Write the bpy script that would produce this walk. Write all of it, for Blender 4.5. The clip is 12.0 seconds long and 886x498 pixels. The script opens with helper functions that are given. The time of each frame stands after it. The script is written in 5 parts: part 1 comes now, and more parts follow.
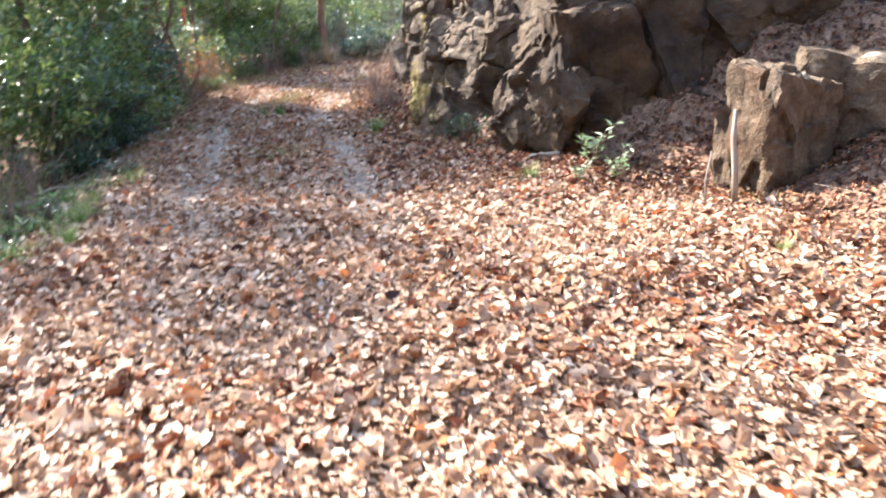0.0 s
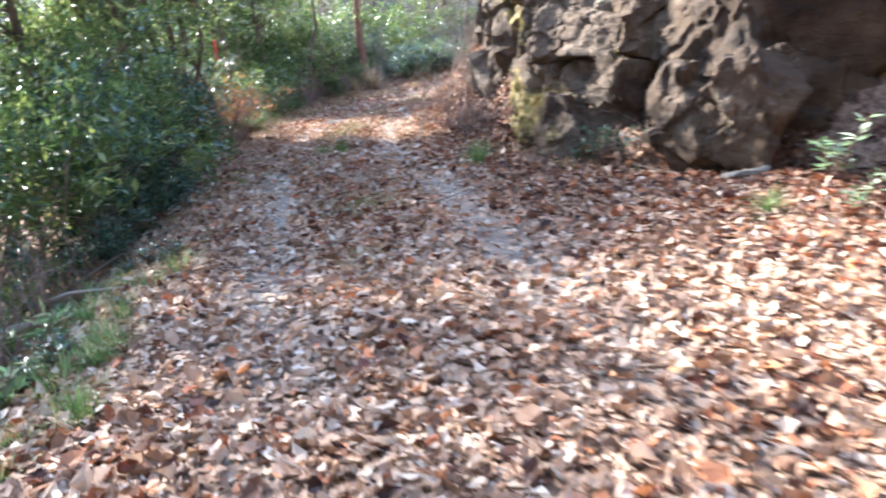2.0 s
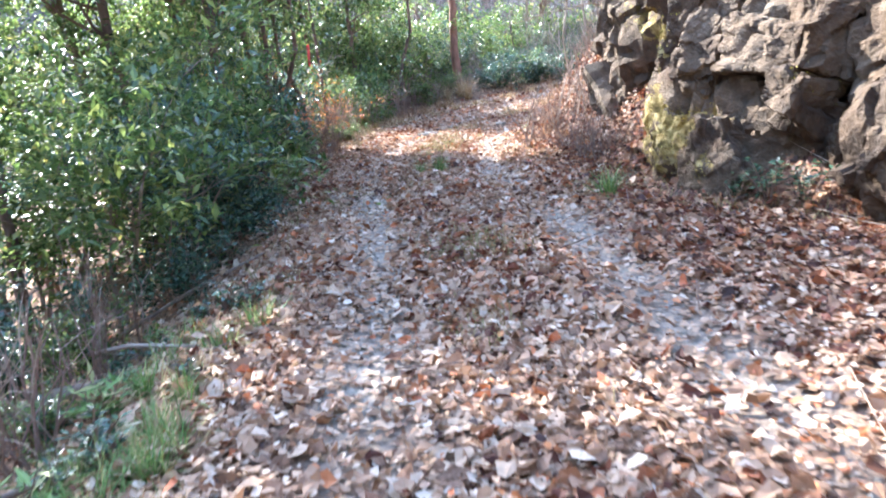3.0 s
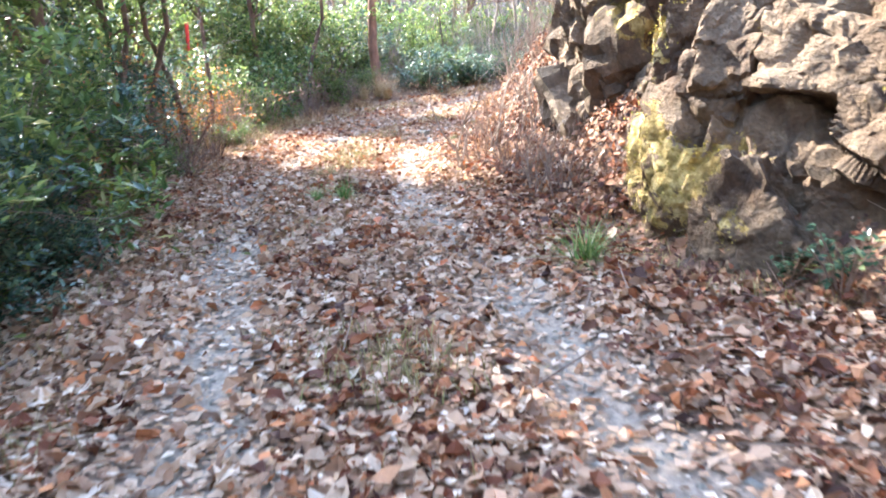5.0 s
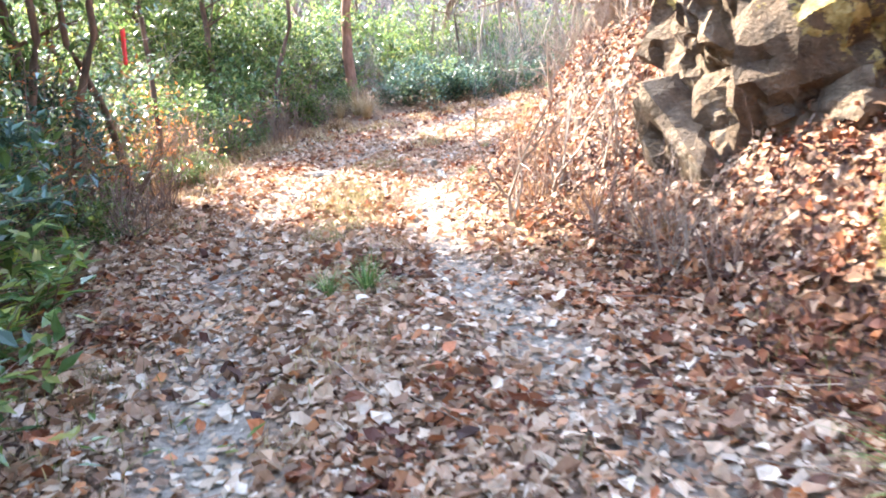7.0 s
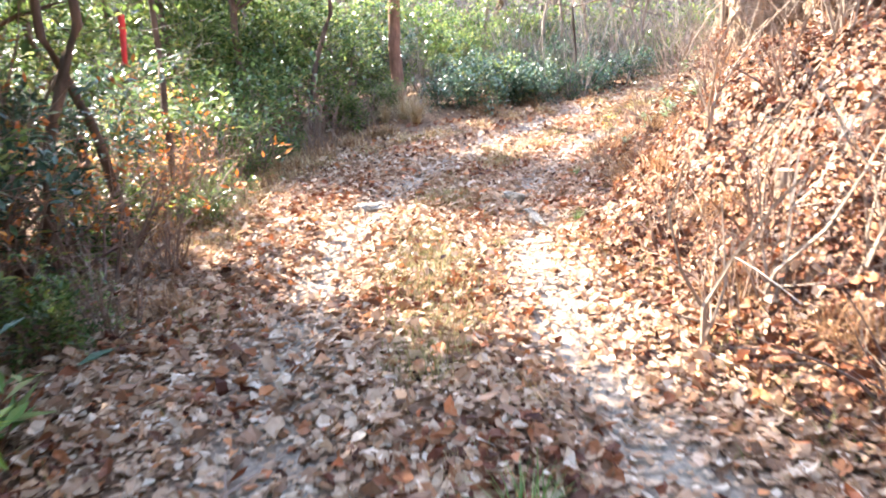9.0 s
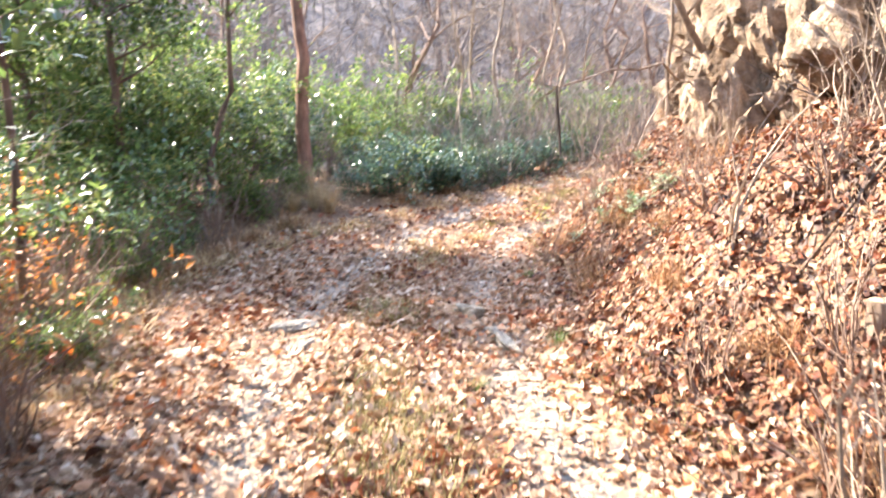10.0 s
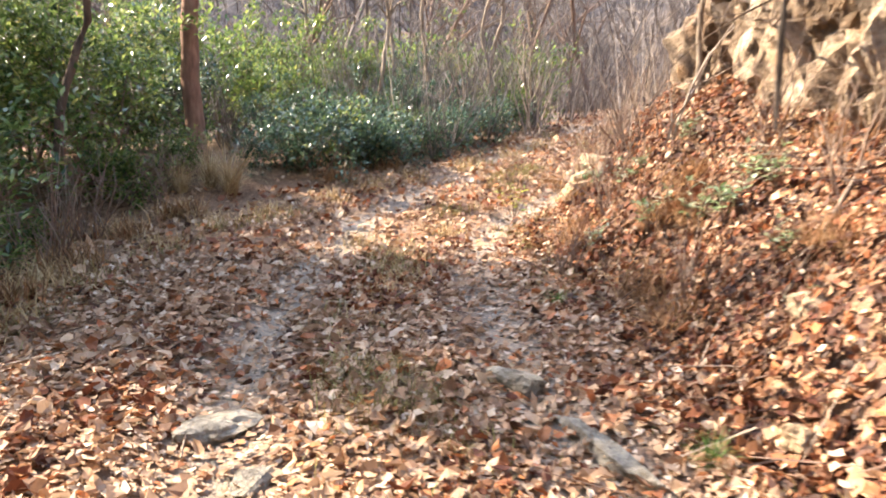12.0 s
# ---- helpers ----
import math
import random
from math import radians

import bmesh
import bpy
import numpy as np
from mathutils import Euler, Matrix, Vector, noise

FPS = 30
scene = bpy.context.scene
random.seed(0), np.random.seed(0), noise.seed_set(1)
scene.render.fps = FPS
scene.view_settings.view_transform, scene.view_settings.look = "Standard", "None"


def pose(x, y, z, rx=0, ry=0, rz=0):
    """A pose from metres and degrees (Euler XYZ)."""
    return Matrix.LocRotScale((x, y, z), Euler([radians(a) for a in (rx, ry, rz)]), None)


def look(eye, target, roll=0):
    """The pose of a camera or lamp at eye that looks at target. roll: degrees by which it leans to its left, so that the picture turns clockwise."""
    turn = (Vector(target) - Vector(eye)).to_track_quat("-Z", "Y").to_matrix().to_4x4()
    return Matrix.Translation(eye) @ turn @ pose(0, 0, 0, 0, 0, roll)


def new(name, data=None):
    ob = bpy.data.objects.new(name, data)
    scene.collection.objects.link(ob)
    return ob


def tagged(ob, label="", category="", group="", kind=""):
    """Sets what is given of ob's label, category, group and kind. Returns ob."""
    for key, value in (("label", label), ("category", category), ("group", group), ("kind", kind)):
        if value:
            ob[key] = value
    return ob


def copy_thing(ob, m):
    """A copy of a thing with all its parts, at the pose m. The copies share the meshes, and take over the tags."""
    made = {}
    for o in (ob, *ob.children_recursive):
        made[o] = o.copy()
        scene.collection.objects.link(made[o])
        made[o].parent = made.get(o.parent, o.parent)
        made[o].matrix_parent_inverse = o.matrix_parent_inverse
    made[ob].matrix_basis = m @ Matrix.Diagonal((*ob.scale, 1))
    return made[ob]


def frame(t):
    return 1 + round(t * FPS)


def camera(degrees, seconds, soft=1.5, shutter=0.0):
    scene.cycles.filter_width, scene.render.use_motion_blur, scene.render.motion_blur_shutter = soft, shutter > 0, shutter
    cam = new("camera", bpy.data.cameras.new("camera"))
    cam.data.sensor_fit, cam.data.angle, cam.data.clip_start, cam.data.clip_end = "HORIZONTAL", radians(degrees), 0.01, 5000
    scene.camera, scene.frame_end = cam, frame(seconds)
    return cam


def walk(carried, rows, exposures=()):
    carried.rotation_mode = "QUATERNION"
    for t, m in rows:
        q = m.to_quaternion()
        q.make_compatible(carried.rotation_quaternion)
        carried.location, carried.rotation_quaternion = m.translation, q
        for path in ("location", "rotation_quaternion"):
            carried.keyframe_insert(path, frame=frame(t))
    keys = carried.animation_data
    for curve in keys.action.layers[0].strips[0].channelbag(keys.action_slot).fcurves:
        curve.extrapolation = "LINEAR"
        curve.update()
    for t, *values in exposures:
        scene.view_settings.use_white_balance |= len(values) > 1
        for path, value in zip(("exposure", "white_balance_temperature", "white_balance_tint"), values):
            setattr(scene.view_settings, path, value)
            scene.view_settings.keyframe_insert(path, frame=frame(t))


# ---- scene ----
cam = camera(63.7, 12.0, soft=1.8, shutter=0.4)
PATH = (
    (0.00, 0.000, 0.000, 1.580, 72.40, 1.00, -0.30),
    (0.50, -0.246, 0.537, 1.615, 74.60, 3.60, -4.00),
    (1.00, -0.466, 1.144, 1.598, 74.80, 3.40, -1.90),
    (1.50, -0.730, 1.742, 1.483, 73.80, 4.90, -3.50),
    (2.00, -1.030, 2.464, 1.404, 73.90, 7.10, 1.10),
    (2.50, -1.311, 3.098, 1.422, 74.00, 4.60, 7.40),
    (3.00, -1.487, 3.608, 1.448, 75.30, 5.90, 7.60),
    (3.20, -1.509, 3.850, 1.415, 76.07, 5.66, 8.27),
    (4.80, -1.634, 5.787, 1.425, 72.19, 3.79, 1.85),
    (5.00, -1.690, 6.054, 1.395, 74.70, 2.70, 1.50),
    (5.50, -1.892, 6.688, 1.404, 75.10, 2.30, 0.30),
    (6.00, -2.103, 7.366, 1.404, 72.10, 2.30, 3.50),
    (6.50, -2.306, 8.043, 1.404, 73.80, 4.40, -1.50),
    (6.70, -2.400, 8.305, 1.402, 75.76, 3.58, -2.23),
    (8.30, -2.943, 9.972, 1.640, 71.66, 1.58, 1.36),
    (8.50, -3.003, 10.264, 1.631, 73.60, 2.50, 2.93),
    (9.00, -3.204, 11.054, 1.647, 74.50, 1.90, -0.27),
    (9.50, -3.416, 11.873, 1.631, 74.00, -0.40, -2.17),
    (10.00, -3.643, 12.611, 1.687, 80.60, 0.80, -8.97),
    (10.50, -3.752, 13.354, 1.624, 82.20, -0.20, -12.17),
    (11.00, -3.848, 14.052, 1.619, 78.80, 0.50, -12.87),
    (11.50, -3.972, 14.749, 1.613, 80.50, -2.10, -18.27),
    (12.00, -4.023, 15.476, 1.608, 77.80, -0.80, -18.47),
)
EXPOSURES = ((0.0, 3.15, 6200, 10), (1.0, 2.85, 5950, 9), (2.0, 3.25, 5750, 9), (3.0, 3.6, 5600, 9), (5.0, 3.95, 6150, 10), (6.5, 4.2, 6300, 10), (8.5, 3.85, 6700, 12), (9.5, 3.75, 6750, 12), (10.5, 3.2, 6900, 12), (12.0, 2.95, 7500, 12))
walk(cam, [(t, pose(*p)) for t, *p in PATH], EXPOSURES)

# ---- world, sun, exposure ----
SUN_AZ, SUN_EL = 50.0, 37.0      # degrees left of the way ahead, degrees up
to_sun = Vector((-math.sin(radians(SUN_AZ)) * math.cos(radians(SUN_EL)),
                 math.cos(radians(SUN_AZ)) * math.cos(radians(SUN_EL)), math.sin(radians(SUN_EL))))
world = bpy.data.worlds.new("world")
scene.world = world
world.use_nodes = True
wn = world.node_tree.nodes
sky = wn.new("ShaderNodeTexSky")
sky.sky_type, sky.sun_disc = "NISHITA", False
sky.sun_elevation, sky.sun_rotation = radians(SUN_EL), radians(-SUN_AZ)
wn["Background"].inputs[1].default_value = 0.15
world.node_tree.links.new(sky.outputs[0], wn["Background"].inputs[0])
sun = new("sun", bpy.data.lights.new("sun", "SUN"))
sun.data.energy, sun.data.angle, sun.data.color = 3.6, radians(0.6), (1.0, 0.92, 0.80)
sun.matrix_world = look(to_sun * 50, (0, 0, 0))


# ---- materials ----
def material(name, rough=0.8):
    m = bpy.data.materials.new(name)
    m.use_nodes = True
    n = m.node_tree.nodes
    b = n["Principled BSDF"]
    b.inputs["Roughness"].default_value = rough
    b.inputs["Specular IOR Level"].default_value = 0.3
    return m, n, m.node_tree.links, b


def ramp(n, stops):
    r = n.new("ShaderNodeValToRGB")
    e = r.color_ramp.elements
    while len(e) < len(stops):
        e.new(0.5)
    for k, (p, c) in enumerate(stops):
        e[k].position, e[k].color = p, (*c, 1)
    return r


def noise_node(n, l, scale, detail=6, coord=None, rough=0.6):
    t = n.new("ShaderNodeTexNoise")
    t.inputs["Scale"].default_value, t.inputs["Detail"].default_value = scale, detail
    t.inputs["Roughness"].default_value = rough
    if coord:
        l.new(coord, t.inputs["Vector"])
    return t


def place(n):
    return n.new("ShaderNodeNewGeometry").outputs["Position"]


def mix(n, l, fac, a, b, mode="MIX"):
    m = n.new("ShaderNodeMix")
    m.data_type, m.blend_type = "RGBA", mode
    for sock, v in ((m.inputs[0], fac), (m.inputs[6], a), (m.inputs[7], b)):
        if isinstance(v, (int, float)):
            sock.default_value = v
        elif isinstance(v, tuple):
            sock.default_value = (*v, 1)
        else:
            l.new(v, sock)
    return m.outputs[2]


def bump(n, l, b, height, strength, dist):
    u = n.new("ShaderNodeBump")
    u.inputs["Strength"].default_value, u.inputs["Distance"].default_value = strength, dist
    l.new(height, u.inputs["Height"])
    l.new(u.outputs[0], b.inputs["Normal"])


def leafy(name, stops, rough, through_light, spots=0.35):
    """Leaves: a colour for each one, mottled, letting some light through."""
    m, n, l, b = material(name, rough)
    b.inputs["Specular IOR Level"].default_value = 0.6 if rough < 0.4 else 0.3
    g = n.new("ShaderNodeNewGeometry")
    r = ramp(n, stops)
    l.new(g.outputs["Random Per Island"], r.inputs[0])
    t = noise_node(n, l, 45, 4, g.outputs["Position"])
    t2 = ramp(n, [(0.3, (0.55, 0.5, 0.45)), (0.7, (1.1, 1.1, 1.1))])
    l.new(t.outputs[0], t2.inputs[0])
    c = mix(n, l, spots, r.outputs[0], mix(n, l, 1.0, r.outputs[0], t2.outputs[0], "MULTIPLY"))
    l.new(c, b.inputs["Base Color"])
    bump(n, l, b, t.outputs[0], 0.3, 0.004)
    if through_light:
        tr = n.new("ShaderNodeBsdfTranslucent")
        l.new(c, tr.inputs[0])
        s = n.new("ShaderNodeMixShader")
        s.inputs[0].default_value = through_light
        l.new(b.outputs[0], s.inputs[1])
        l.new(tr.outputs[0], s.inputs[2])
        l.new(s.outputs[0], n["Material Output"].inputs[0])
    return m


LITTER = leafy("fallen_leaf", [(0.0, (0.13, 0.07, 0.04)), (0.15, (0.25, 0.135, 0.08)), (0.36, (0.37, 0.225, 0.14)),
                               (0.58, (0.43, 0.275, 0.175)), (0.80, (0.53, 0.38, 0.265)), (0.94, (0.68, 0.55, 0.43)),
                               (0.965, (0.55, 0.24, 0.10)), (1.0, (0.44, 0.14, 0.06))], 0.65, 0.2)
RUSTLITTER = leafy("rusty_fallen_leaf", [(0.0, (0.055, 0.017, 0.010)), (0.22, (0.14, 0.042, 0.020)), (0.50, (0.245, 0.085, 0.036)),
                                         (0.74, (0.34, 0.14, 0.062)), (0.90, (0.45, 0.24, 0.13)), (0.96, (0.60, 0.43, 0.29)),
                                         (1.0, (0.46, 0.12, 0.04))], 0.65, 0.2)
DARKLITTER = leafy("dark_fallen_leaf", [(0.0, (0.033, 0.013, 0.008)), (0.3, (0.075, 0.028, 0.015)), (0.6, (0.14, 0.055, 0.027)),
                                      (0.88, (0.22, 0.10, 0.048)), (1.0, (0.34, 0.19, 0.11))], 0.6, 0.15)
GREEN = leafy("evergreen_leaf", [(0.0, (0.035, 0.065, 0.02)), (0.4, (0.09, 0.145, 0.04)), (0.75, (0.17, 0.235, 0.065)), (0.93, (0.28, 0.32, 0.10)),
                                 (1.0, (0.36, 0.32, 0.09))], 0.24, 0.48, 0.2)
DARKGREEN = leafy("dark_evergreen_leaf", [(0.0, (0.025, 0.045, 0.025)), (0.6, (0.055, 0.105, 0.065)), (0.9, (0.11, 0.18, 0.11)),
                                          (1.0, (0.22, 0.22, 0.08))], 0.27, 0.35, 0.2)
PALEGREEN = leafy("pale_leaf", [(0.0, (0.10, 0.17, 0.06)), (0.6, (0.24, 0.32, 0.16)), (1.0, (0.5, 0.55, 0.4))], 0.35, 0.3, 0.2)
YELLOWGREEN = leafy("yellow_green_leaf", [(0.0, (0.16, 0.24, 0.03)), (1.0, (0.42, 0.45, 0.06))], 0.35, 0.4, 0.2)
AUTUMN = leafy("autumn_leaf", [(0.0, (0.30, 0.07, 0.02)), (0.5, (0.55, 0.17, 0.03)), (1.0, (0.62, 0.32, 0.08))], 0.5, 0.4, 0.25)
STRAW = leafy("straw", [(0.0, (0.25, 0.15, 0.07)), (0.6, (0.46, 0.31, 0.15)), (1.0, (0.62, 0.48, 0.28))], 0.7, 0.15, 0.2)
SEDGE = leafy("sedge", [(0.0, (0.06, 0.12, 0.025)), (0.7, (0.15, 0.24, 0.06)), (1.0, (0.40, 0.38, 0.17))], 0.45, 0.3, 0.2)
TWIG = leafy("twig", [(0.0, (0.10, 0.06, 0.045)), (0.6, (0.19, 0.125, 0.095)), (1.0, (0.34, 0.27, 0.21))], 0.85, 0.0, 0.5)
PALETWIG = leafy("pale_twig", [(0.0, (0.15, 0.11, 0.085)), (1.0, (0.36, 0.29, 0.23))], 0.85, 0.0, 0.5)
FARTWIG = leafy("far_twig", [(0.0, (0.07, 0.055, 0.05)), (0.6, (0.15, 0.122, 0.11)), (1.0, (0.33, 0.285, 0.255))], 0.9, 0.0, 0.4)


def bark(name, dark, light, scale=14):
    m, n, l, b = material(name, 0.85)
    p = place(n)
    mp = n.new("ShaderNodeMapping")
    mp.inputs["Scale"].default_value = (1, 1, 0.25)
    l.new(p, mp.inputs[0])
    t = noise_node(n, l, scale, 8, mp.outputs[0])
    t2 = noise_node(n, l, 2.2, 3, p)
    r = ramp(n, [(0.3, dark), (0.7, light)])
    l.new(t.outputs[0], r.inputs[0])
    r2 = ramp(n, [(0.35, (0.65, 0.6, 0.55)), (0.65, (1.1, 1.05, 1.0))])
    l.new(t2.outputs[0], r2.inputs[0])
    l.new(mix(n, l, 1.0, r.outputs[0], r2.outputs[0], "MULTIPLY"), b.inputs["Base Color"])
    bump(n, l, b, t.outputs[0], 0.8, 0.02)
    return m


BARK_RED = bark("red_brown_bark", (0.13, 0.065, 0.045), (0.30, 0.17, 0.12))
BARK_GREY = bark("grey_brown_bark", (0.11, 0.08, 0.06), (0.27, 0.21, 0.17))
BARK_BROWN = bark("brown_bark", (0.06, 0.038, 0.026), (0.16, 0.105, 0.075))
BARK_DARK = bark("dark_dead_bark", (0.02, 0.016, 0.014), (0.06, 0.045, 0.04))


def stone_material(name, base, stain_or_shade, pale, moss=False):
    m, n, l, b = material(name, 0.85)
    p = place(n)
    a = noise_node(n, l, 1.3, 8, p, 0.62)
    c = noise_node(n, l, 5.5, 8, p, 0.65)
    d = noise_node(n, l, 38, 5, p)
    r = ramp(n, [(0.34, stain_or_shade), (0.47, base), (0.60, base), (0.72, pale)])
    l.new(a.outputs[0], r.inputs[0])
    r2 = ramp(n, [(0.34, (0.30, 0.23, 0.17)), (0.46, (0.8, 0.74, 0.66)), (0.55, (1.05, 1.0, 0.94)), (0.66, (1.4, 1.35, 1.26))])
    l.new(c.outputs[0], r2.inputs[0])
    col = mix(n, l, 0.85, r.outputs[0], mix(n, l, 1.0, r.outputs[0], r2.outputs[0], "MULTIPLY"))
    r3 = ramp(n, [(0.35, (0.6, 0.6, 0.6)), (0.65, (1.15, 1.15, 1.15))])
    l.new(d.outputs[0], r3.inputs[0])
    col = mix(n, l, 0.6, col, mix(n, l, 1.0, col, r3.outputs[0], "MULTIPLY"))
    if moss:
        tone = n.new("ShaderNodeAttribute")
        tone.attribute_name = "block"
        r5 = ramp(n, [(0.0, (0.62, 0.50, 0.38)), (0.3, (0.8, 0.74, 0.68)), (0.55, (1.0, 0.98, 0.95)), (0.8, (1.25, 1.22, 1.2)), (1.0, (1.15, 0.85, 0.55))])
        l.new(tone.outputs["Fac"], r5.inputs[0])
        col = mix(n, l, 1.0, col, r5.outputs[0], "MULTIPLY")
        # Dark brown that puts the rock's deep shade into its colour.
        painted_shade = n.new("ShaderNodeAttribute")
        painted_shade.attribute_name = "stain_or_shade"
        r7 = ramp(n, [(0.35, (0.018, 0.012, 0.008)), (0.46, (0.06, 0.034, 0.017)), (0.55, (0.095, 0.058, 0.030)), (0.68, (0.19, 0.145, 0.10))])
        l.new(a.outputs[0], r7.inputs[0])
        col = mix(n, l, painted_shade.outputs["Fac"], col, mix(n, l, 0.6, r7.outputs[0], mix(n, l, 1.0, r7.outputs[0], r3.outputs[0], "MULTIPLY")))
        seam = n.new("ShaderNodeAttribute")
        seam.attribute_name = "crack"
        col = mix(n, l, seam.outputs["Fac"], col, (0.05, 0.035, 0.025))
        cover = n.new("ShaderNodeAttribute")
        cover.attribute_name = "moss"
        e = noise_node(n, l, 7, 7, p, 0.7)
        sm = n.new("ShaderNodeMath")
        sm.operation = "ADD"
        l.new(cover.outputs["Fac"], sm.inputs[0])
        l.new(e.outputs[0], sm.inputs[1])
        r4 = ramp(n, [(0.98, (0, 0, 0)), (1.0, (1, 1, 1))])
        sm2 = n.new("ShaderNodeMath")
        sm2.operation = "MULTIPLY"
        sm2.inputs[1].default_value = 0.98
        l.new(sm.outputs[0], sm2.inputs[0])
        l.new(sm2.outputs[0], r4.inputs[0])
        r6 = ramp(n, [(0.32, (0.07, 0.06, 0.015)), (0.45, (0.17, 0.115, 0.03)), (0.56, (0.34, 0.25, 0.09)), (0.68, (0.50, 0.41, 0.21))])
        l.new(c.outputs[0], r6.inputs[0])
        col = mix(n, l, r4.outputs[0], col, r6.outputs[0])
    l.new(col, b.inputs["Base Color"])
    h = n.new("ShaderNodeMath")
    h.operation = "ADD"
    l.new(c.outputs[0], h.inputs[0])
    l.new(d.outputs[0], h.inputs[1])
    bump(n, l, b, h.outputs[0], 0.9, 0.04)
    return m


ROCK = stone_material("weathered_rock", (0.145, 0.108, 0.075), (0.075, 0.042, 0.021), (0.46, 0.415, 0.35), True)
TANROCK = stone_material("tan_rock", (0.25, 0.19, 0.14), (0.11, 0.06, 0.03), (0.60, 0.55, 0.48), True)
STONE = stone_material("grey_stone", (0.30, 0.28, 0.25), (0.20, 0.17, 0.14), (0.46, 0.44, 0.41))
TANSTONE = stone_material("tan_stone", (0.40, 0.31, 0.22), (0.28, 0.19, 0.12), (0.55, 0.47, 0.37))


MOSS = leafy("yellow_moss", [(0.0, (0.06, 0.065, 0.015)), (0.5, (0.22, 0.19, 0.035)), (1.0, (0.46, 0.37, 0.09))], 0.9, 0.3, 0.2)


def soil_material():
    """Dark soil and old leaf crumbs; grey gravel in the two wheel tracks (attribute 'gravel')."""
    m, n, l, b = material("forest_soil", 0.95)
    p = place(n)
    a = noise_node(n, l, 30, 8, p, 0.7)
    v = n.new("ShaderNodeTexVoronoi")
    v.inputs["Scale"].default_value = 24
    l.new(p, v.inputs["Vector"])
    r = ramp(n, [(0.3, (0.10, 0.058, 0.037)), (0.5, (0.21, 0.125, 0.078)), (0.7, (0.35, 0.23, 0.155))])
    l.new(a.outputs[0], r.inputs[0])
    rv = ramp(n, [(0.2, (0.45, 0.38, 0.33)), (0.6, (1.0, 0.95, 0.9)), (0.85, (1.25, 1.2, 1.15))])
    l.new(v.outputs["Color"], rv.inputs[0])
    bits = mix(n, l, 0.7, r.outputs[0], mix(n, l, 1.0, r.outputs[0], rv.outputs[0], "MULTIPLY"))
    r2 = ramp(n, [(0.3, (0.17, 0.14, 0.115)), (0.7, (0.45, 0.37, 0.29))])
    l.new(a.outputs[0], r2.inputs[0])
    at = n.new("ShaderNodeAttribute")
    at.attribute_name = "gravel"
    af = n.new("ShaderNodeAttribute")
    af.attribute_name = "thicket"
    k = noise_node(n, l, 0.9, 9, p, 0.75)
    r3 = ramp(n, [(0.35, (0.05, 0.042, 0.04)), (0.5, (0.115, 0.096, 0.09)), (0.66, (0.21, 0.178, 0.165))])
    l.new(k.outputs[0], r3.inputs[0])
    near = mix(n, l, at.outputs["Fac"], bits, r2.outputs[0])
    l.new(mix(n, l, af.outputs["Fac"], near, r3.outputs[0]), b.inputs["Base Color"])
    bump(n, l, b, a.outputs[0], 0.8, 0.03)
    return m


SOIL = soil_material()


def plain(name, colour, rough):
    m, n, l, b = material(name, rough)
    t = noise_node(n, l, 20, 3, place(n))
    l.new(mix(n, l, t.outputs[0], tuple(0.75 * c for c in colour), colour), b.inputs["Base Color"])
    return m


RIBBON = plain("red_plastic_tape", (0.85, 0.06, 0.07), 0.4)
CUTWOOD = plain("cut_wood", (0.42, 0.30, 0.19), 0.8)


# ---- mesh helpers ----
def mesh_object(name, V, F, mat, parent=None, smooth=False, label=""):
    me = bpy.data.meshes.new(name)
    me.from_pydata(V, [], F)
    me.materials.append(mat)
    if smooth:
        me.shade_smooth()
    ob = new(name, me)
    if parent:
        ob.parent = parent
    if label:
        ob["label"] = label
    return ob


class Builder:
    """Gathers vertices and faces of one mesh."""

    def __init__(self):
        self.V, self.F, self.n = [], [], 0

    def add(self, V, F):
        self.V.append(np.asarray(V, float))
        self.F.extend([tuple(i + self.n for i in f) for f in F])
        self.n += len(V)

    def tube(self, pts, radii, sides=6, cap=True):
        pts = [Vector(p) for p in pts]
        V, F = [], []
        ref = Vector((0.31, 0.17, 0.93))
        for k, p in enumerate(pts):
            d = (pts[min(k + 1, len(pts) - 1)] - pts[max(k - 1, 0)]).normalized()
            a = d.cross(ref)
            a = a.normalized() if a.length > 1e-4 else Vector((1, 0, 0))
            b = d.cross(a)
            for s in range(sides):
                w = 2 * math.pi * s / sides
                V.append(p + (a * math.cos(w) + b * math.sin(w)) * radii[k])
        for k in range(len(pts) - 1):
            for s in range(sides):
                q = (s + 1) % sides
                F.append((k * sides + s, k * sides + q, (k + 1) * sides + q, (k + 1) * sides + s))
        if cap:
            F.append(tuple(range(sides))[::-1])
            F.append(tuple((len(pts) - 1) * sides + s for s in range(sides)))
        self.add([tuple(v) for v in V], F)

    def make(self, name, mat, parent=None, smooth=False, label=""):
        return mesh_object(name, np.concatenate(self.V), self.F, mat, parent, smooth, label)


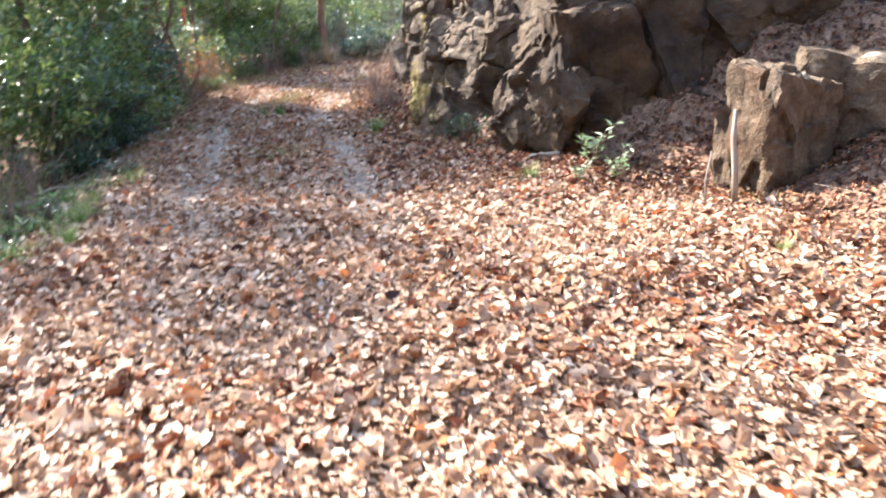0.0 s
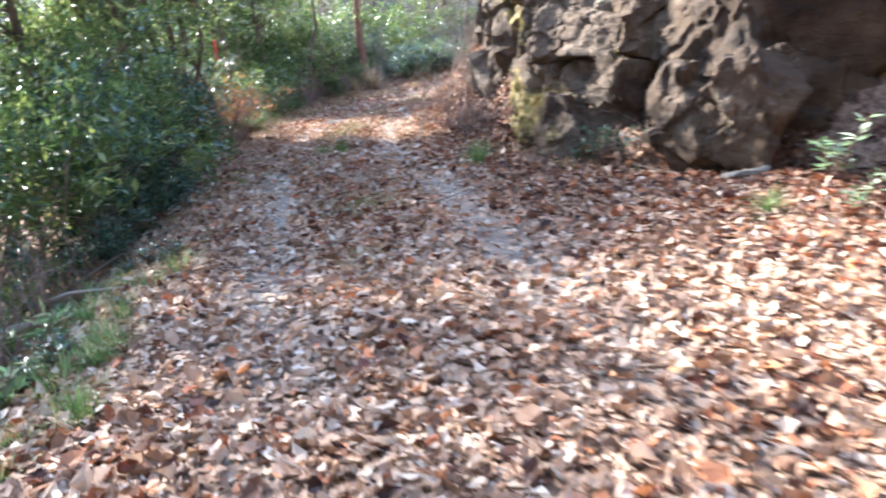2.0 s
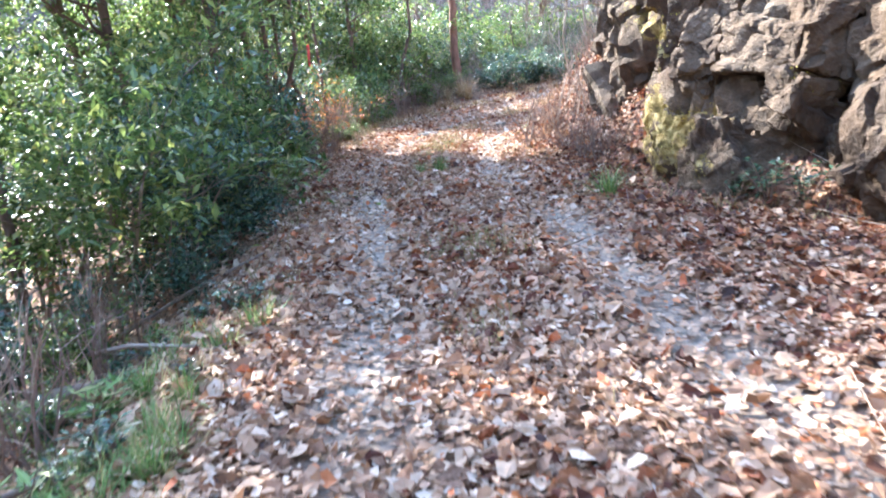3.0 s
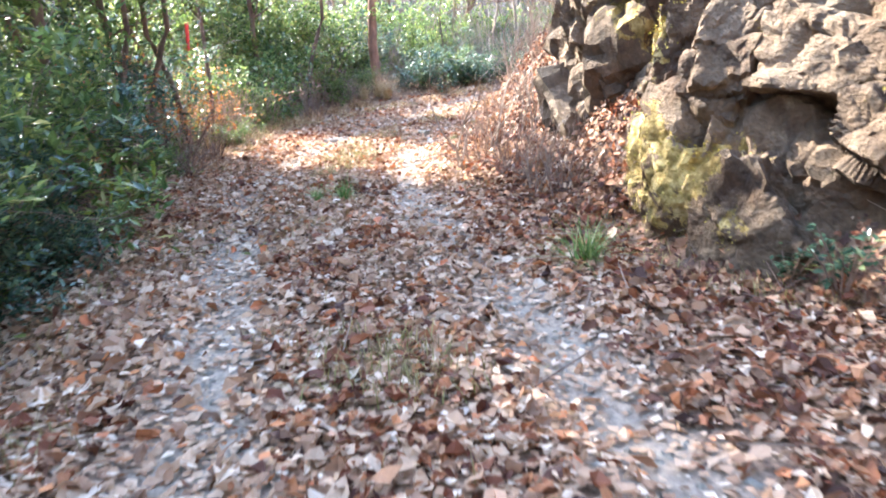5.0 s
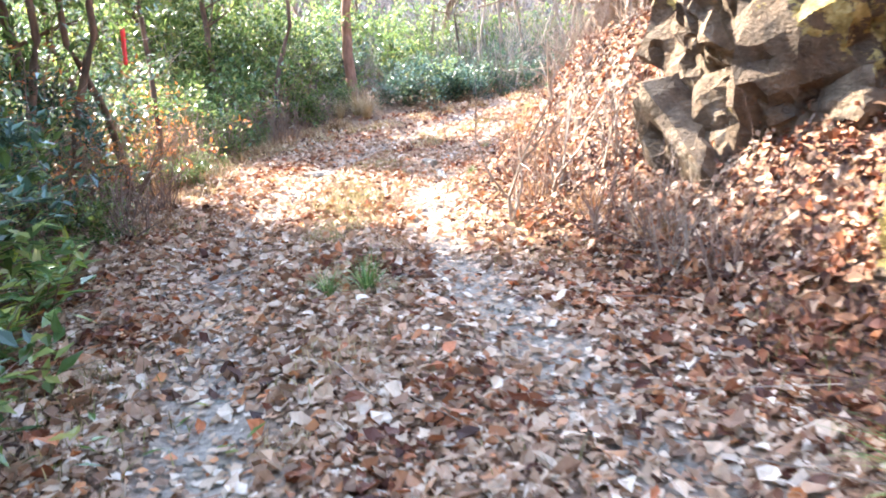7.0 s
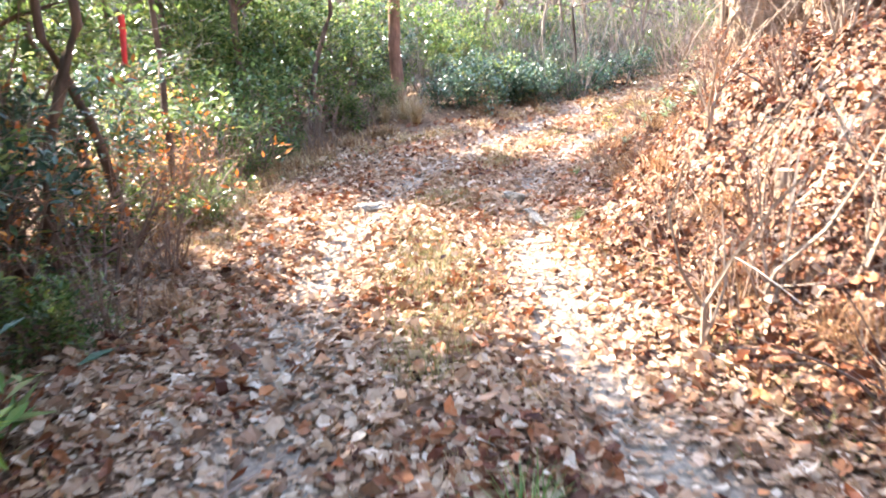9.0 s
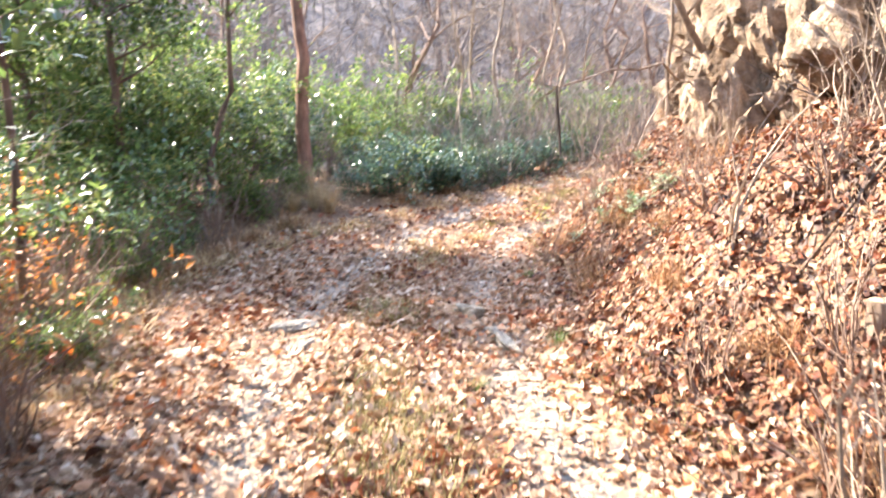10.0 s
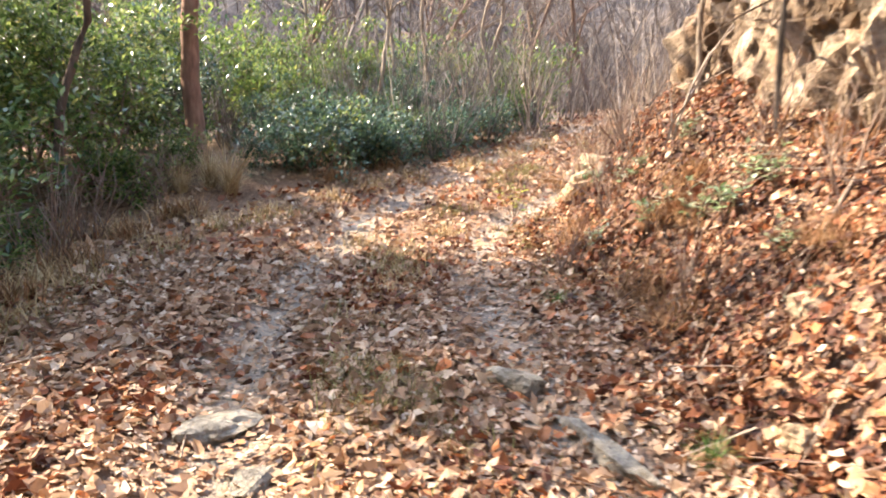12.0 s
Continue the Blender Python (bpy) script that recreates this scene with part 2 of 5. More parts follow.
def sticks(name, A, B, ra, rb, mat, parent=None):
    """Three-sided tapered sticks from points A to points B, in one mesh."""
    A, B = np.asarray(A, float), np.asarray(B, float)
    n = len(A)
    d = B - A
    d /= np.linalg.norm(d, axis=1)[:, None] + 1e-9
    u = np.cross(d, np.array([0.31, 0.87, 0.38]))
    u /= np.linalg.norm(u, axis=1)[:, None] + 1e-9
    w = np.cross(d, u)
    V = np.empty((n, 6, 3))
    for k in range(3):
        c, q = math.cos(2.094 * k), math.sin(2.094 * k)
        V[:, k] = A + (u * c + w * q) * np.asarray(ra)[:, None]
        V[:, 3 + k] = B + (u * c + w * q) * np.asarray(rb)[:, None]
    base = (np.arange(n) * 6)[:, None]
    F = np.stack([base + np.array(f) for f in ((0, 1, 4, 3), (1, 2, 5, 4), (2, 0, 3, 5))], 1).reshape(-1, 4)
    return mesh_object(name, V.reshape(-1, 3), F, mat, parent)


def hash2(ix, iy, seed):
    h = (ix.astype(np.int64) * 374761393 + iy.astype(np.int64) * 668265263 + seed * 982451653) & 0x7FFFFFFF
    h = ((h ^ (h >> 13)) * 1274126177) & 0x7FFFFFFF
    return ((h ^ (h >> 16)) & 0xFFFF) / 65535.0


def vnoise(x, y, seed=0):
    """Smooth value noise, 0 to 1, one cell a unit."""
    x, y = np.asarray(x, float), np.asarray(y, float)
    ix, iy = np.floor(x), np.floor(y)
    fx, fy = x - ix, y - iy
    fx, fy = fx * fx * (3 - 2 * fx), fy * fy * (3 - 2 * fy)
    a, b = hash2(ix, iy, seed), hash2(ix + 1, iy, seed)
    c, d = hash2(ix, iy + 1, seed), hash2(ix + 1, iy + 1, seed)
    return (a * (1 - fx) + b * fx) * (1 - fy) + (c * (1 - fx) + d * fx) * fy


# ---- the lie of the land ----
LEFT_Y = (-8, 0, 5, 8, 10, 12.5, 15, 18, 20, 22, 23.3, 24.3, 25.6, 26.5, 30, 34, 45)
LEFT_X = (-2.9, -2.9, -3.0, -3.5, -4.0, -4.4, -4.9, -5.4, -5.4, -5.0, -4.2, -2.2, -0.6, 0.7, 4.0, 8.0, 18)
RIGHT_Y = (-8, 0, 5, 7, 8.5, 9.5, 10.5, 11.3, 12, 14.2, 16.5, 18, 20, 22.7, 24.5, 26.7, 32, 45)
RIGHT_X = (4.2, 3.8, 3.2, 2.8, 1.5, 0.4, -0.45, -0.75, -0.95, -1.5, -1.9, -1.75, -1.05, -0.55, 0.9, 2.9, 7.2, 20)
MID_Y = (-8, 0, 8.4, 10, 12.5, 15, 18, 20, 22, 23.5, 25, 26.5, 30, 34, 45)
MID_X = (0.3, -0.3, -1.9, -2.3, -2.95, -3.35, -3.3, -2.95, -2.3, -1.4, 0.1, 1.8, 5.4, 9.5, 19)


def edge_left(y):
    return np.interp(y, LEFT_Y, LEFT_X)


def edge_right(y):
    return np.interp(y, RIGHT_Y, RIGHT_X)


def track_mask(x, y):
    """1 in the wheel tracks, 0 away from them."""
    d = x - np.interp(y, MID_Y, MID_X)
    wide = np.interp(y, (0, 22, 25, 40), (0.85, 0.85, 1.1, 1.2))
    t = np.exp(-((np.abs(d) - wide) / 0.32) ** 2)
    return t * np.clip((np.asarray(y) - 3) / 4, 0, 1)


def height(x, y):
    x, y = np.asarray(x, float), np.asarray(y, float)
    base = np.interp(y, (-10, 22, 24, 26, 30, 45), (0, 0, 0.18, 0.55, 0.95, 1.6))
    dr = np.maximum(x - edge_right(y), 0)
    slope = np.interp(y, (0, 5, 9, 11, 13, 16, 21, 24, 30), (0.4, 0.45, 0.6, 0.7, 1.0, 1.12, 1.12, 0.85, 0.8))
    bank = slope * (np.sqrt(dr * dr + 0.2 ** 2) - 0.2)
    bank = np.where(bank > 1.45, 1.45 + (bank - 1.45) * 0.3, bank)
    dl = np.maximum(edge_left(y) - x, 0)
    steep = np.interp(y, (0, 4, 11, 16, 30), (0.5, 0.5, 0.35, 0.1, 0.05))
    drop = steep * (np.sqrt(dl * dl + 0.25 ** 2) - 0.25)
    drop = np.minimum(drop, 2.5)
    z = base + bank - drop - 0.05 * track_mask(x, y)
    z = z + 0.38 * np.exp(-((x + 5.2) / 2.6) ** 2 - ((y - 27.0) / 1.9) ** 2)
    z = z + 0.10 * (vnoise(x * 0.9, y * 0.9, 3) - 0.5) + 0.05 * (vnoise(x * 2.6, y * 2.6, 4) - 0.5)
    z = z + np.clip(dr / 0.8, 0, 1) * (0.40 * (vnoise(x * 0.8 + 9, y * 0.8, 21) - 0.5) + 0.26 * (vnoise(x * 2.1, y * 2.1 + 5, 22) - 0.5) + 0.12 * (vnoise(x * 4.6, y * 4.6 + 2, 23) - 0.5))
    r = np.hypot(x + 3, (y - 12) * 0.85)
    far = np.clip((r - 24) / 20, 0, 1)
    hill = np.clip(r - 34, 0, None)
    hill = 0.62 * hill * np.clip(1.25 - hill / 320, 0.2, 1.25) + 5 * (vnoise(x / 23, y / 23, 8) - 0.5) * far
    return z * (1 - 0.7 * far) + hill


def ground_at(x, y):
    return float(height(np.array([x]), np.array([y]))[0])


def lines(lo, hi, step, reach, grow=1.13):
    a = list(np.arange(lo, hi + step / 2, step))
    s = step
    while a[-1] < reach:
        s *= grow
        a.append(a[-1] + s)
    s = step
    while a[0] > -reach:
        s *= grow
        a.insert(0, a[0] - s)
    return np.array(a)


gx, gy = lines(-9, 7, 0.12, 420), lines(-4, 32, 0.12, 420)
GX, GY = np.meshgrid(gx, gy)
GZ = height(GX, GY)
nx, ny = len(gx), len(gy)
idx = np.arange(nx * ny).reshape(ny, nx)
quads = np.stack([idx[:-1, :-1], idx[:-1, 1:], idx[1:, 1:], idx[1:, :-1]], -1).reshape(-1, 4)
ground = mesh_object("ground", np.stack([GX, GY, GZ], -1).reshape(-1, 3), quads, SOIL, smooth=True)
tagged(ground, "brown forest soil under leaf litter with two gravelly wheel tracks", "ground", kind="structure")
at = ground.data.attributes.new("gravel", "FLOAT", "POINT")
gm = np.clip(track_mask(GX, GY) * 1.3 - 0.15, 0, 1) * (0.5 + 0.5 * vnoise(GX * 1.7, GY * 1.7, 12))
at.data.foreach_set("value", gm.reshape(-1).astype(np.float32))
at = ground.data.attributes.new("thicket", "FLOAT", "POINT")
fm = np.clip((np.hypot(GX + 3, GY - 12) - 19) / 12, 0, 1)
at.data.foreach_set("value", fm.reshape(-1).astype(np.float32))


# ---- rocks ----
def blocks(P, seed, size, amount, tilt, crack):
    """Offsets of a fractured face: one step and tilt for each block, with cracks between blocks."""
    g = np.random.default_rng(seed)
    lo, hi = P.min(0) - size, P.max(0) + size
    dims = np.maximum(np.ceil((hi - lo) / size).astype(int), 1)
    cells = np.stack(np.meshgrid(*[np.arange(k) for k in dims], indexing="ij"), -1).reshape(-1, 3)
    feats = lo + (cells + g.random(cells.shape)) * size
    home = np.clip(((P - lo) / size).astype(int), 0, dims - 1)
    first, second = np.full(len(P), 1e9), np.full(len(P), 1e9)
    k = np.zeros(len(P), int)
    for dx_ in (-1, 0, 1):
        for dy_ in (-1, 0, 1):
            for dz_ in (-1, 0, 1):
                c = np.clip(home + (dx_, dy_, dz_), 0, dims - 1)
                f = (c[:, 0] * dims[1] + c[:, 1]) * dims[2] + c[:, 2]
                d = np.linalg.norm(P - feats[f], axis=1)
                same, closer = f == k, d < first
                second = np.where(closer & ~same, first, np.where(~same, np.minimum(second, d), second))
                k, first = np.where(closer, f, k), np.minimum(first, d)
    step = g.normal(0, amount, len(feats))
    lean = g.normal(0, tilt, feats.shape)
    off = step[k] + ((P - feats[k]) * lean[k]).sum(1)
    gap = second - first
    seam = np.exp(-(gap / (0.05 * size)) ** 2)
    return off - crack * seam, g.random(len(feats))[k], seam


def rough_noise(P, scale, seed):
    o = Vector((seed * 7.3, seed * 3.1, seed * 5.7))
    return np.array([noise.fractal(Vector(p) * scale + o, 1.0, 2.0, 4) for p in P])


def ball(sub):
    bm = bmesh.new()
    bmesh.ops.create_icosphere(bm, subdivisions=sub, radius=1)
    P = np.array([v.co[:] for v in bm.verts])
    F = np.array([[v.index for v in f.verts] for f in bm.faces])
    bm.free()
    return P / np.linalg.norm(P, axis=1)[:, None], F


BALLS = ball(3), ball(4), ball(5)


def cut_block(g, W):
    """An angular block, about one across: a ball cut by planes."""
    N = np.concatenate([np.eye(3), -np.eye(3)]) + g.normal(0, 0.24, (6, 3))
    N = np.concatenate([N, g.normal(0, 1, (6, 3))])
    N /= np.linalg.norm(N, axis=1)[:, None]
    D = np.concatenate([g.uniform(0.36, 0.5, 6), g.uniform(0.47, 0.64, 6)])
    dot = W @ N.T
    reach = np.min(np.where(dot > 0.05, D / np.maximum(dot, 0.05), 9), axis=1)
    return W * np.minimum(reach, 0.8)[:, None]


def set_by_hand(x, y, z):
    """Where the blocks of the mossy corner are laid one by one."""
    return x < 1.0 and 8.9 < y < 12.3 and z < 1.75


def outcrop(foot, top, lean, seed, extra=(), step=0.07, depth=2.5):
    """A rock face along a foot line, built of angular blocks wedged into a rough core."""
    foot = np.array(foot, float)
    seg = np.r_[0, np.cumsum(np.hypot(*np.diff(foot, axis=0).T))]
    n = int(seg[-1] / step)
    s = np.linspace(0, seg[-1], n)
    X, Y = np.interp(s, seg, foot[:, 0]), np.interp(s, seg, foot[:, 1])
    k = np.ones(9) / 9
    X, Y = (np.convolve(np.pad(a, 4, "edge"), k, "valid") for a in (X, Y))
    dx, dy = np.gradient(X), np.gradient(Y)
    w = np.ones(15) / 15
    dx, dy = (np.convolve(np.pad(a, 7, "edge"), w, "valid") for a in (dx, dy))
    L = np.hypot(dx, dy)
    N = np.stack([-dy / L, dx / L], 1)
    base = height(X, Y) - 0.35
    rise = int((top + 0.35) / step)
    rows, ways = [], []
    crown = top * (0.85 + 0.3 * vnoise(s * 0.7, s * 0, seed))
    for j in range(rise + 14):
        if j <= rise:
            v = j / rise
            z, up = base + v * (crown + 0.35), 0.15
            back = 0.28 + lean * max(v * (top + 0.35) - 0.35, 0)
        else:
            q = (j - rise) / 14
            z, back, up = base + crown + 0.35 + 0.25 * math.sin(q * 1.5), 0.28 + lean * top + depth * q, 0.9
        rows.append(np.stack([X - N[:, 0] * back, Y - N[:, 1] * back, z], 1))
        ways.append(np.concatenate([N * math.sqrt(1 - up * up), np.full((n, 1), up)], 1))
    P, W = np.concatenate(rows), np.concatenate(ways)
    o1, tone, s1 = blocks(P, seed, 0.6, 0.05, 0.12, 0.08)
    P = P + W * (o1 + 0.05 * rough_noise(P, 2.0, seed))[:, None]
    m = rise + 14
    grid = np.arange(m * n).reshape(m, n)
    F = np.stack([grid[:-1, :-1], grid[1:, :-1], grid[1:, 1:], grid[:-1, 1:]], -1).reshape(-1, 4)
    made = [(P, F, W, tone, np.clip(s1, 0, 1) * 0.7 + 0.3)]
    g = np.random.default_rng(seed)

    def wedge(centre, size, turn, calm=1.0, lie=None):
        BALL, BALL_F = BALLS[2 if centre[2] < (2.2 if centre[1] < 12.5 else 0 if centre[1] < 16 else 3.0) else 1 if 12.5 < centre[1] < 16 and centre[2] < 2.6 else 0]
        B = cut_block(g, BALL) * np.array(size)
        R = np.array(Euler(lie or (g.normal(0, 0.18), g.normal(0.18, 0.25), turn + g.normal(0, 0.3))).to_matrix())
        B, out = B @ R.T, BALL @ R.T
        c, t, q = blocks(B + centre, seed + len(made), 0.36, 0.018, 0.22, 0.02)
        c2, t2, q2 = blocks(B + centre, seed + len(made) + 500, 0.13, 0.005, 0.16, 0.005)
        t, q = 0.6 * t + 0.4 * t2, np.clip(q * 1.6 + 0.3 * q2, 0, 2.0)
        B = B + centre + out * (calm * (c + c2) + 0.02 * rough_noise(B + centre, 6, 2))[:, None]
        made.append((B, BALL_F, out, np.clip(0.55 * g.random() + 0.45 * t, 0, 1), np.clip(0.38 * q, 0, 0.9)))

    z = 0.0
    while z < min(top, 3.6):
        d = g.uniform(0.1, 0.5)
        while d < seg[-1]:
            wide, tall_ = g.uniform(0.4, 0.85), g.uniform(0.5, 1.35)
            i = min(int(d / seg[-1] * n), n - 1)
            calm = 1.0
            if X[i] > 0.3 and Y[i] < 10:      # broad plain faces on the side towards the clearing
                wide, tall_, calm = wide * 1.6, tall_ * 1.5, 0.5
            if Y[i] > 16:                     # upright pillars above the bank
                wide, tall_, calm = wide * 0.72, tall_ * 1.35, 0.75
            thick = g.uniform(0.6, 0.95)
            h = z + g.uniform(-0.15, 0.3)
            if set_by_hand(X[i], Y[i], base[i] + 0.35 + h):
                d += wide * 0.72
                continue
            back = lean * h + 0.40 * thick - g.uniform(-0.1, 0.14)
            wedge(np.array([X[i] - N[i, 0] * back, Y[i] - N[i, 1] * back, base[i] + 0.35 + h]), (wide * 1.15, thick, tall_ * 1.15),
                  math.atan2(dy[i], dx[i]), calm)
            d += wide * 0.72
        z += g.uniform(0.42, 0.62)
    for centre, size, lie in extra:
        wedge(np.array(centre), size, 0, 0.7, tuple(radians(a) for a in lie))
    return made


def give(ob, name, values):
    a = ob.data.attributes.new(name, "FLOAT", "POINT")
    a.data.foreach_set("value", np.asarray(values, np.float32))


def big_rock(foot, top, lean, seed, label, moss, tufts, mat=ROCK, extra=()):
    made, whole, P_all, W_all = outcrop(foot, top, lean, seed, extra), None, [], []
    for P, F, W, tone, seam in made:
        ob = mesh_object("rock_outcrop" if whole is None else "block", P, F, mat, whole)
        if whole is None:
            whole = tagged(ob, label, "rock")
        # Shade painted on the side towards the clearing, ragged by noise.
        brown = np.clip((P[:, 0] - 0.15 + 0.9 * (vnoise(P[:, 0] * 1.6 + P[:, 2], P[:, 2] * 1.6, 77) - 0.5)) / 0.35, 0, 1) * 0.95 * np.clip((11.5 - P[:, 1]) / 0.6, 0, 1)
        # Left out round the slab, so its side stays pale as if sunlit.
        brown *= 1 - np.exp(-((P[:, 0] - 1.1) / 0.4) ** 2 - ((P[:, 1] - 8.75) / 0.45) ** 2 - ((P[:, 2] - 0.7) / 0.4) ** 2)
        for name, values in (("block", tone), ("crack", seam), ("moss", moss(P)), ("stain_or_shade", brown)):
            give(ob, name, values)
        P_all.append(P), W_all.append(W)
    P, W = np.concatenate(P_all), np.concatenate(W_all)
    g = np.random.default_rng(seed)
    k = np.nonzero(moss(P) + g.normal(0, 0.1, len(P)) > 0.5)[0]
    k = g.choice(k, min(tufts, len(k) * 4))
    C = P[k] + g.normal(0, 0.02, (len(k), 3)) - W[k] * 0.008
    return whole, C, W[k] + g.normal(0, 0.5, (len(k), 3)), g


def moss_low(P):
    x, y, z = P.T
    foot = np.exp(-((x + 0.28) / 0.6) ** 2 - ((y - 11.15) / 0.8) ** 2 - ((z - 0.5) / 0.42) ** 2)
    splinter = 0.3 * np.exp(-((x + 0.15) / 0.2) ** 2 - ((y - 11.7) / 0.3) ** 2) * (z > 1.2)
    ledge = 0.7 * np.exp(-((x - 0.3) / 0.25) ** 2 - ((y - 10.9) / 0.3) ** 2 - ((z - 1.3) / 0.25) ** 2)
    patch = 0.30 * (vnoise(x * 4 + z * 2, y * 4 + z * 3, 5) - 0.35) + 0.1 * (vnoise(x * 1.5 + z, y * 1.5 + z, 15) - 0.3)
    return np.clip(np.maximum(np.maximum(foot, splinter), ledge), 0, 0.56) + patch + 0.2 * np.clip((vnoise(x * 2.0 + z, y * 2.0 - z * 1.6, 16) - 0.6) * 3, 0, 0.8) * (foot < 0.3) * (x < 1.4)


def moss_thin(P):
    x, y, z = P.T
    return 0.52 * vnoise(x * 1.3 + 2 * z, y * 1.3 - z, 6) + 0.06 * (z > 1.0)


def moss_few(P):
    return 0.72 * moss_thin(P)


CORNER = (((0.02, 11.35, 0.40), (1.55, 1.15, 1.25), (0, 14, 92)),       # mossy foot
          ((0.10, 11.85, 1.02), (0.75, 0.65, 0.80), (10, 8, 80)),
          ((-0.02, 11.62, 1.40), (0.42, 0.40, 1.10), (0, 10, 70)),        # upright splinter
          ((0.22, 11.15, 1.38), (0.85, 0.75, 0.70), (-8, 20, 60)),        # pale ledge
          ((0.10, 10.98, 1.05), (0.55, 0.50, 0.75), (12, 24, 40)),        # beak
          ((0.48, 11.25, 0.75), (1.1, 0.95, 0.8), (0, 0, 70)),
          ((0.62, 10.75, 0.40), (1.0, 0.85, 1.0), (0, 4, 60)),
          ((0.95, 10.25, 0.38), (0.9, 0.9, 0.9), (0, 6, 50)),            # back of the hollow
          ((0.14, 10.52, 0.16), (0.75, 0.72, 0.85), (-14, 24, 50)),         # brown foot block
          ((0.62, 10.55, 1.22), (0.75, 0.80, 0.60), (18, 10, 35)),
          ((0.75, 10.75, 1.75), (0.55, 0.70, 1.10), (0, 12, 60)),
          ((0.62, 10.05, 0.86), (0.55, 0.55, 0.50), (10, 20, 30)),        # pale lit block
          ((0.98, 10.2, 1.40), (0.70, 0.75, 0.75), (0, 14, 20)),
          ((1.05, 9.85, 0.28), (0.60, 0.65, 0.60), (8, 10, 60)),
          ((1.05, 9.25, 0.45), (0.80, 0.75, 1.05), (0, 12, 35)),
          ((1.50, 9.65, 1.35), (0.75, 0.80, 1.00), (6, 10, 20)),
          ((1.38, 8.84, 0.48), (0.70, 0.75, 1.15), (6, 36, -25)))         # slab whose pale side catches the sun

ROCKS = [big_rock([(7, 8.3), (4.2, 8.6), (2.6, 8.75), (1.45, 8.85), (1.15, 9.35), (0.85, 9.75), (0.6, 10.2), (0.25, 10.7), (0.0, 11.2),
                   (-0.05, 11.9), (0.45, 12.35), (2.2, 12.6)], 5.6, 0.24, 11,
                  "tall fractured grey-brown rock outcrop with yellow moss at its foot", moss_low, 7000, ROCK, CORNER),
         big_rock([(2.2, 12.9), (0.4, 12.8), (-0.2, 13.0), (-0.45, 13.4), (-0.6, 14.0), (-0.5, 14.6), (-0.15, 15.1), (0.6, 15.6), (2.2, 15.9)], 3.0, 0.14, 21,
                  "mossy fractured rock outcrop on the leafy bank", moss_thin, 2500),
         big_rock([(3.2, 16.3), (1.5, 16.8), (0.65, 17.4), (0.5, 18.2), (0.42, 19.0), (0.55, 19.9), (0.75, 20.8), (1.15, 21.8), (1.5, 22.7), (2.8, 23.6)], 2.6, 0.16, 31,
                  "sunlit tan rock outcrop above the leafy bank", moss_few, 500, TANROCK)]


def stone_mesh(name, size, seed, mat, sub=4, parent=None):
    """An angular block: a ball cut by random planes, then chipped."""
    g = np.random.default_rng(seed)
    W, F = ball(sub)
    P = cut_block(g, W)
    o1, tone, seam = blocks(P, seed, 0.4, 0.012, 0.1, 0.015)
    o2, tone2, _ = blocks(P, seed + 1, 0.14, 0.006, 0.12, 0.004)
    P = (P + W * (o1 + o2 + 0.012 * rough_noise(P, 6, seed))[:, None]) * np.array(size) * 1.1
    ob = mesh_object(name, P, F, mat, parent)
    give(ob, "block", 0.6 * tone + 0.4 * tone2)
    give(ob, "crack", 0.5 * seam)
    give(ob, "moss", 0.25 * vnoise(P[:, 0] * 3 + P[:, 2], P[:, 1] * 3, seed))
    # Large boulders take a little of the painted shade colour.
    give(ob, "stain_or_shade", np.full(len(P), 0.12 if max(size) > 0.9 else 0.0))
    return ob


def stone(name, x, y, size, seed, mat, label, turn=0, sink=0.25, sub=3, tilt=0):
    ob = stone_mesh(name, size, seed, mat, sub)
    ob.matrix_basis = pose(x, y, ground_at(x, y) + size[2] * (0.5 - sink), tilt, 0, turn)
    return tagged(ob, label, "rock")


stone("boulder", 3.24, 6.88, (0.86, 0.95, 1.42), 25, ROCK, "large block-shaped tan boulder at the foot of the bank", 12, 0.2, 5)
stone("boulder", 4.05, 7.05, (0.95, 0.9, 1.05), 29, ROCK, "grey-brown boulder half buried in the leafy bank", -20, 0.2, 4)
stone("stone", 1.2, 8.35, (0.42, 0.2, 0.14), 7, STONE, "flat grey stone lying at the rock's foot", 15)
stone("stone", -4.06, 18.93, (0.32, 0.2, 0.11), 8, STONE, "flat pale grey stone sunk in the track", -10, 0.2)
stone("stone", -4.75, 18.1, (0.28, 0.2, 0.09), 9, STONE, "small grey stone among leaves", 30, 0.45)
stone("stone", -3.9, 18.35, (0.24, 0.16, 0.07), 27, STONE, "small grey stone among leaves", 70, 0.25)
stone("stone", -2.43, 18.9, (0.11, 0.34, 0.15), 10, STONE, "narrow grey stone edge in the track", 24, 0.28)
stone("stone", -2.3, 18.2, (0.09, 0.62, 0.14), 12, STONE, "long grey stone edge in the track", 6, 0.28)
stone("stone", -1.55, 17.75, (0.16, 0.13, 0.12), 13, TANSTONE, "square tan stone at the foot of the bank", 20)
stone("stone", -1.0, 18.3, (0.17, 0.14, 0.12), 14, TANSTONE, "square tan stone on the leafy bank", 60)
for k, (x, y, s) in enumerate(((0.62, 23.6, 0.34), (0.95, 24.0, 0.36), (1.25, 24.35, 0.4), (1.6, 24.7, 0.36), (0.3, 23.2, 0.3))):
    tagged(stone("stone", x, y, (s, s * 0.85, s * 0.9), 15 + k, TANSTONE, "pale tan stone lining the trail's upper edge", 40 * k),
           group="stones lining the trail")


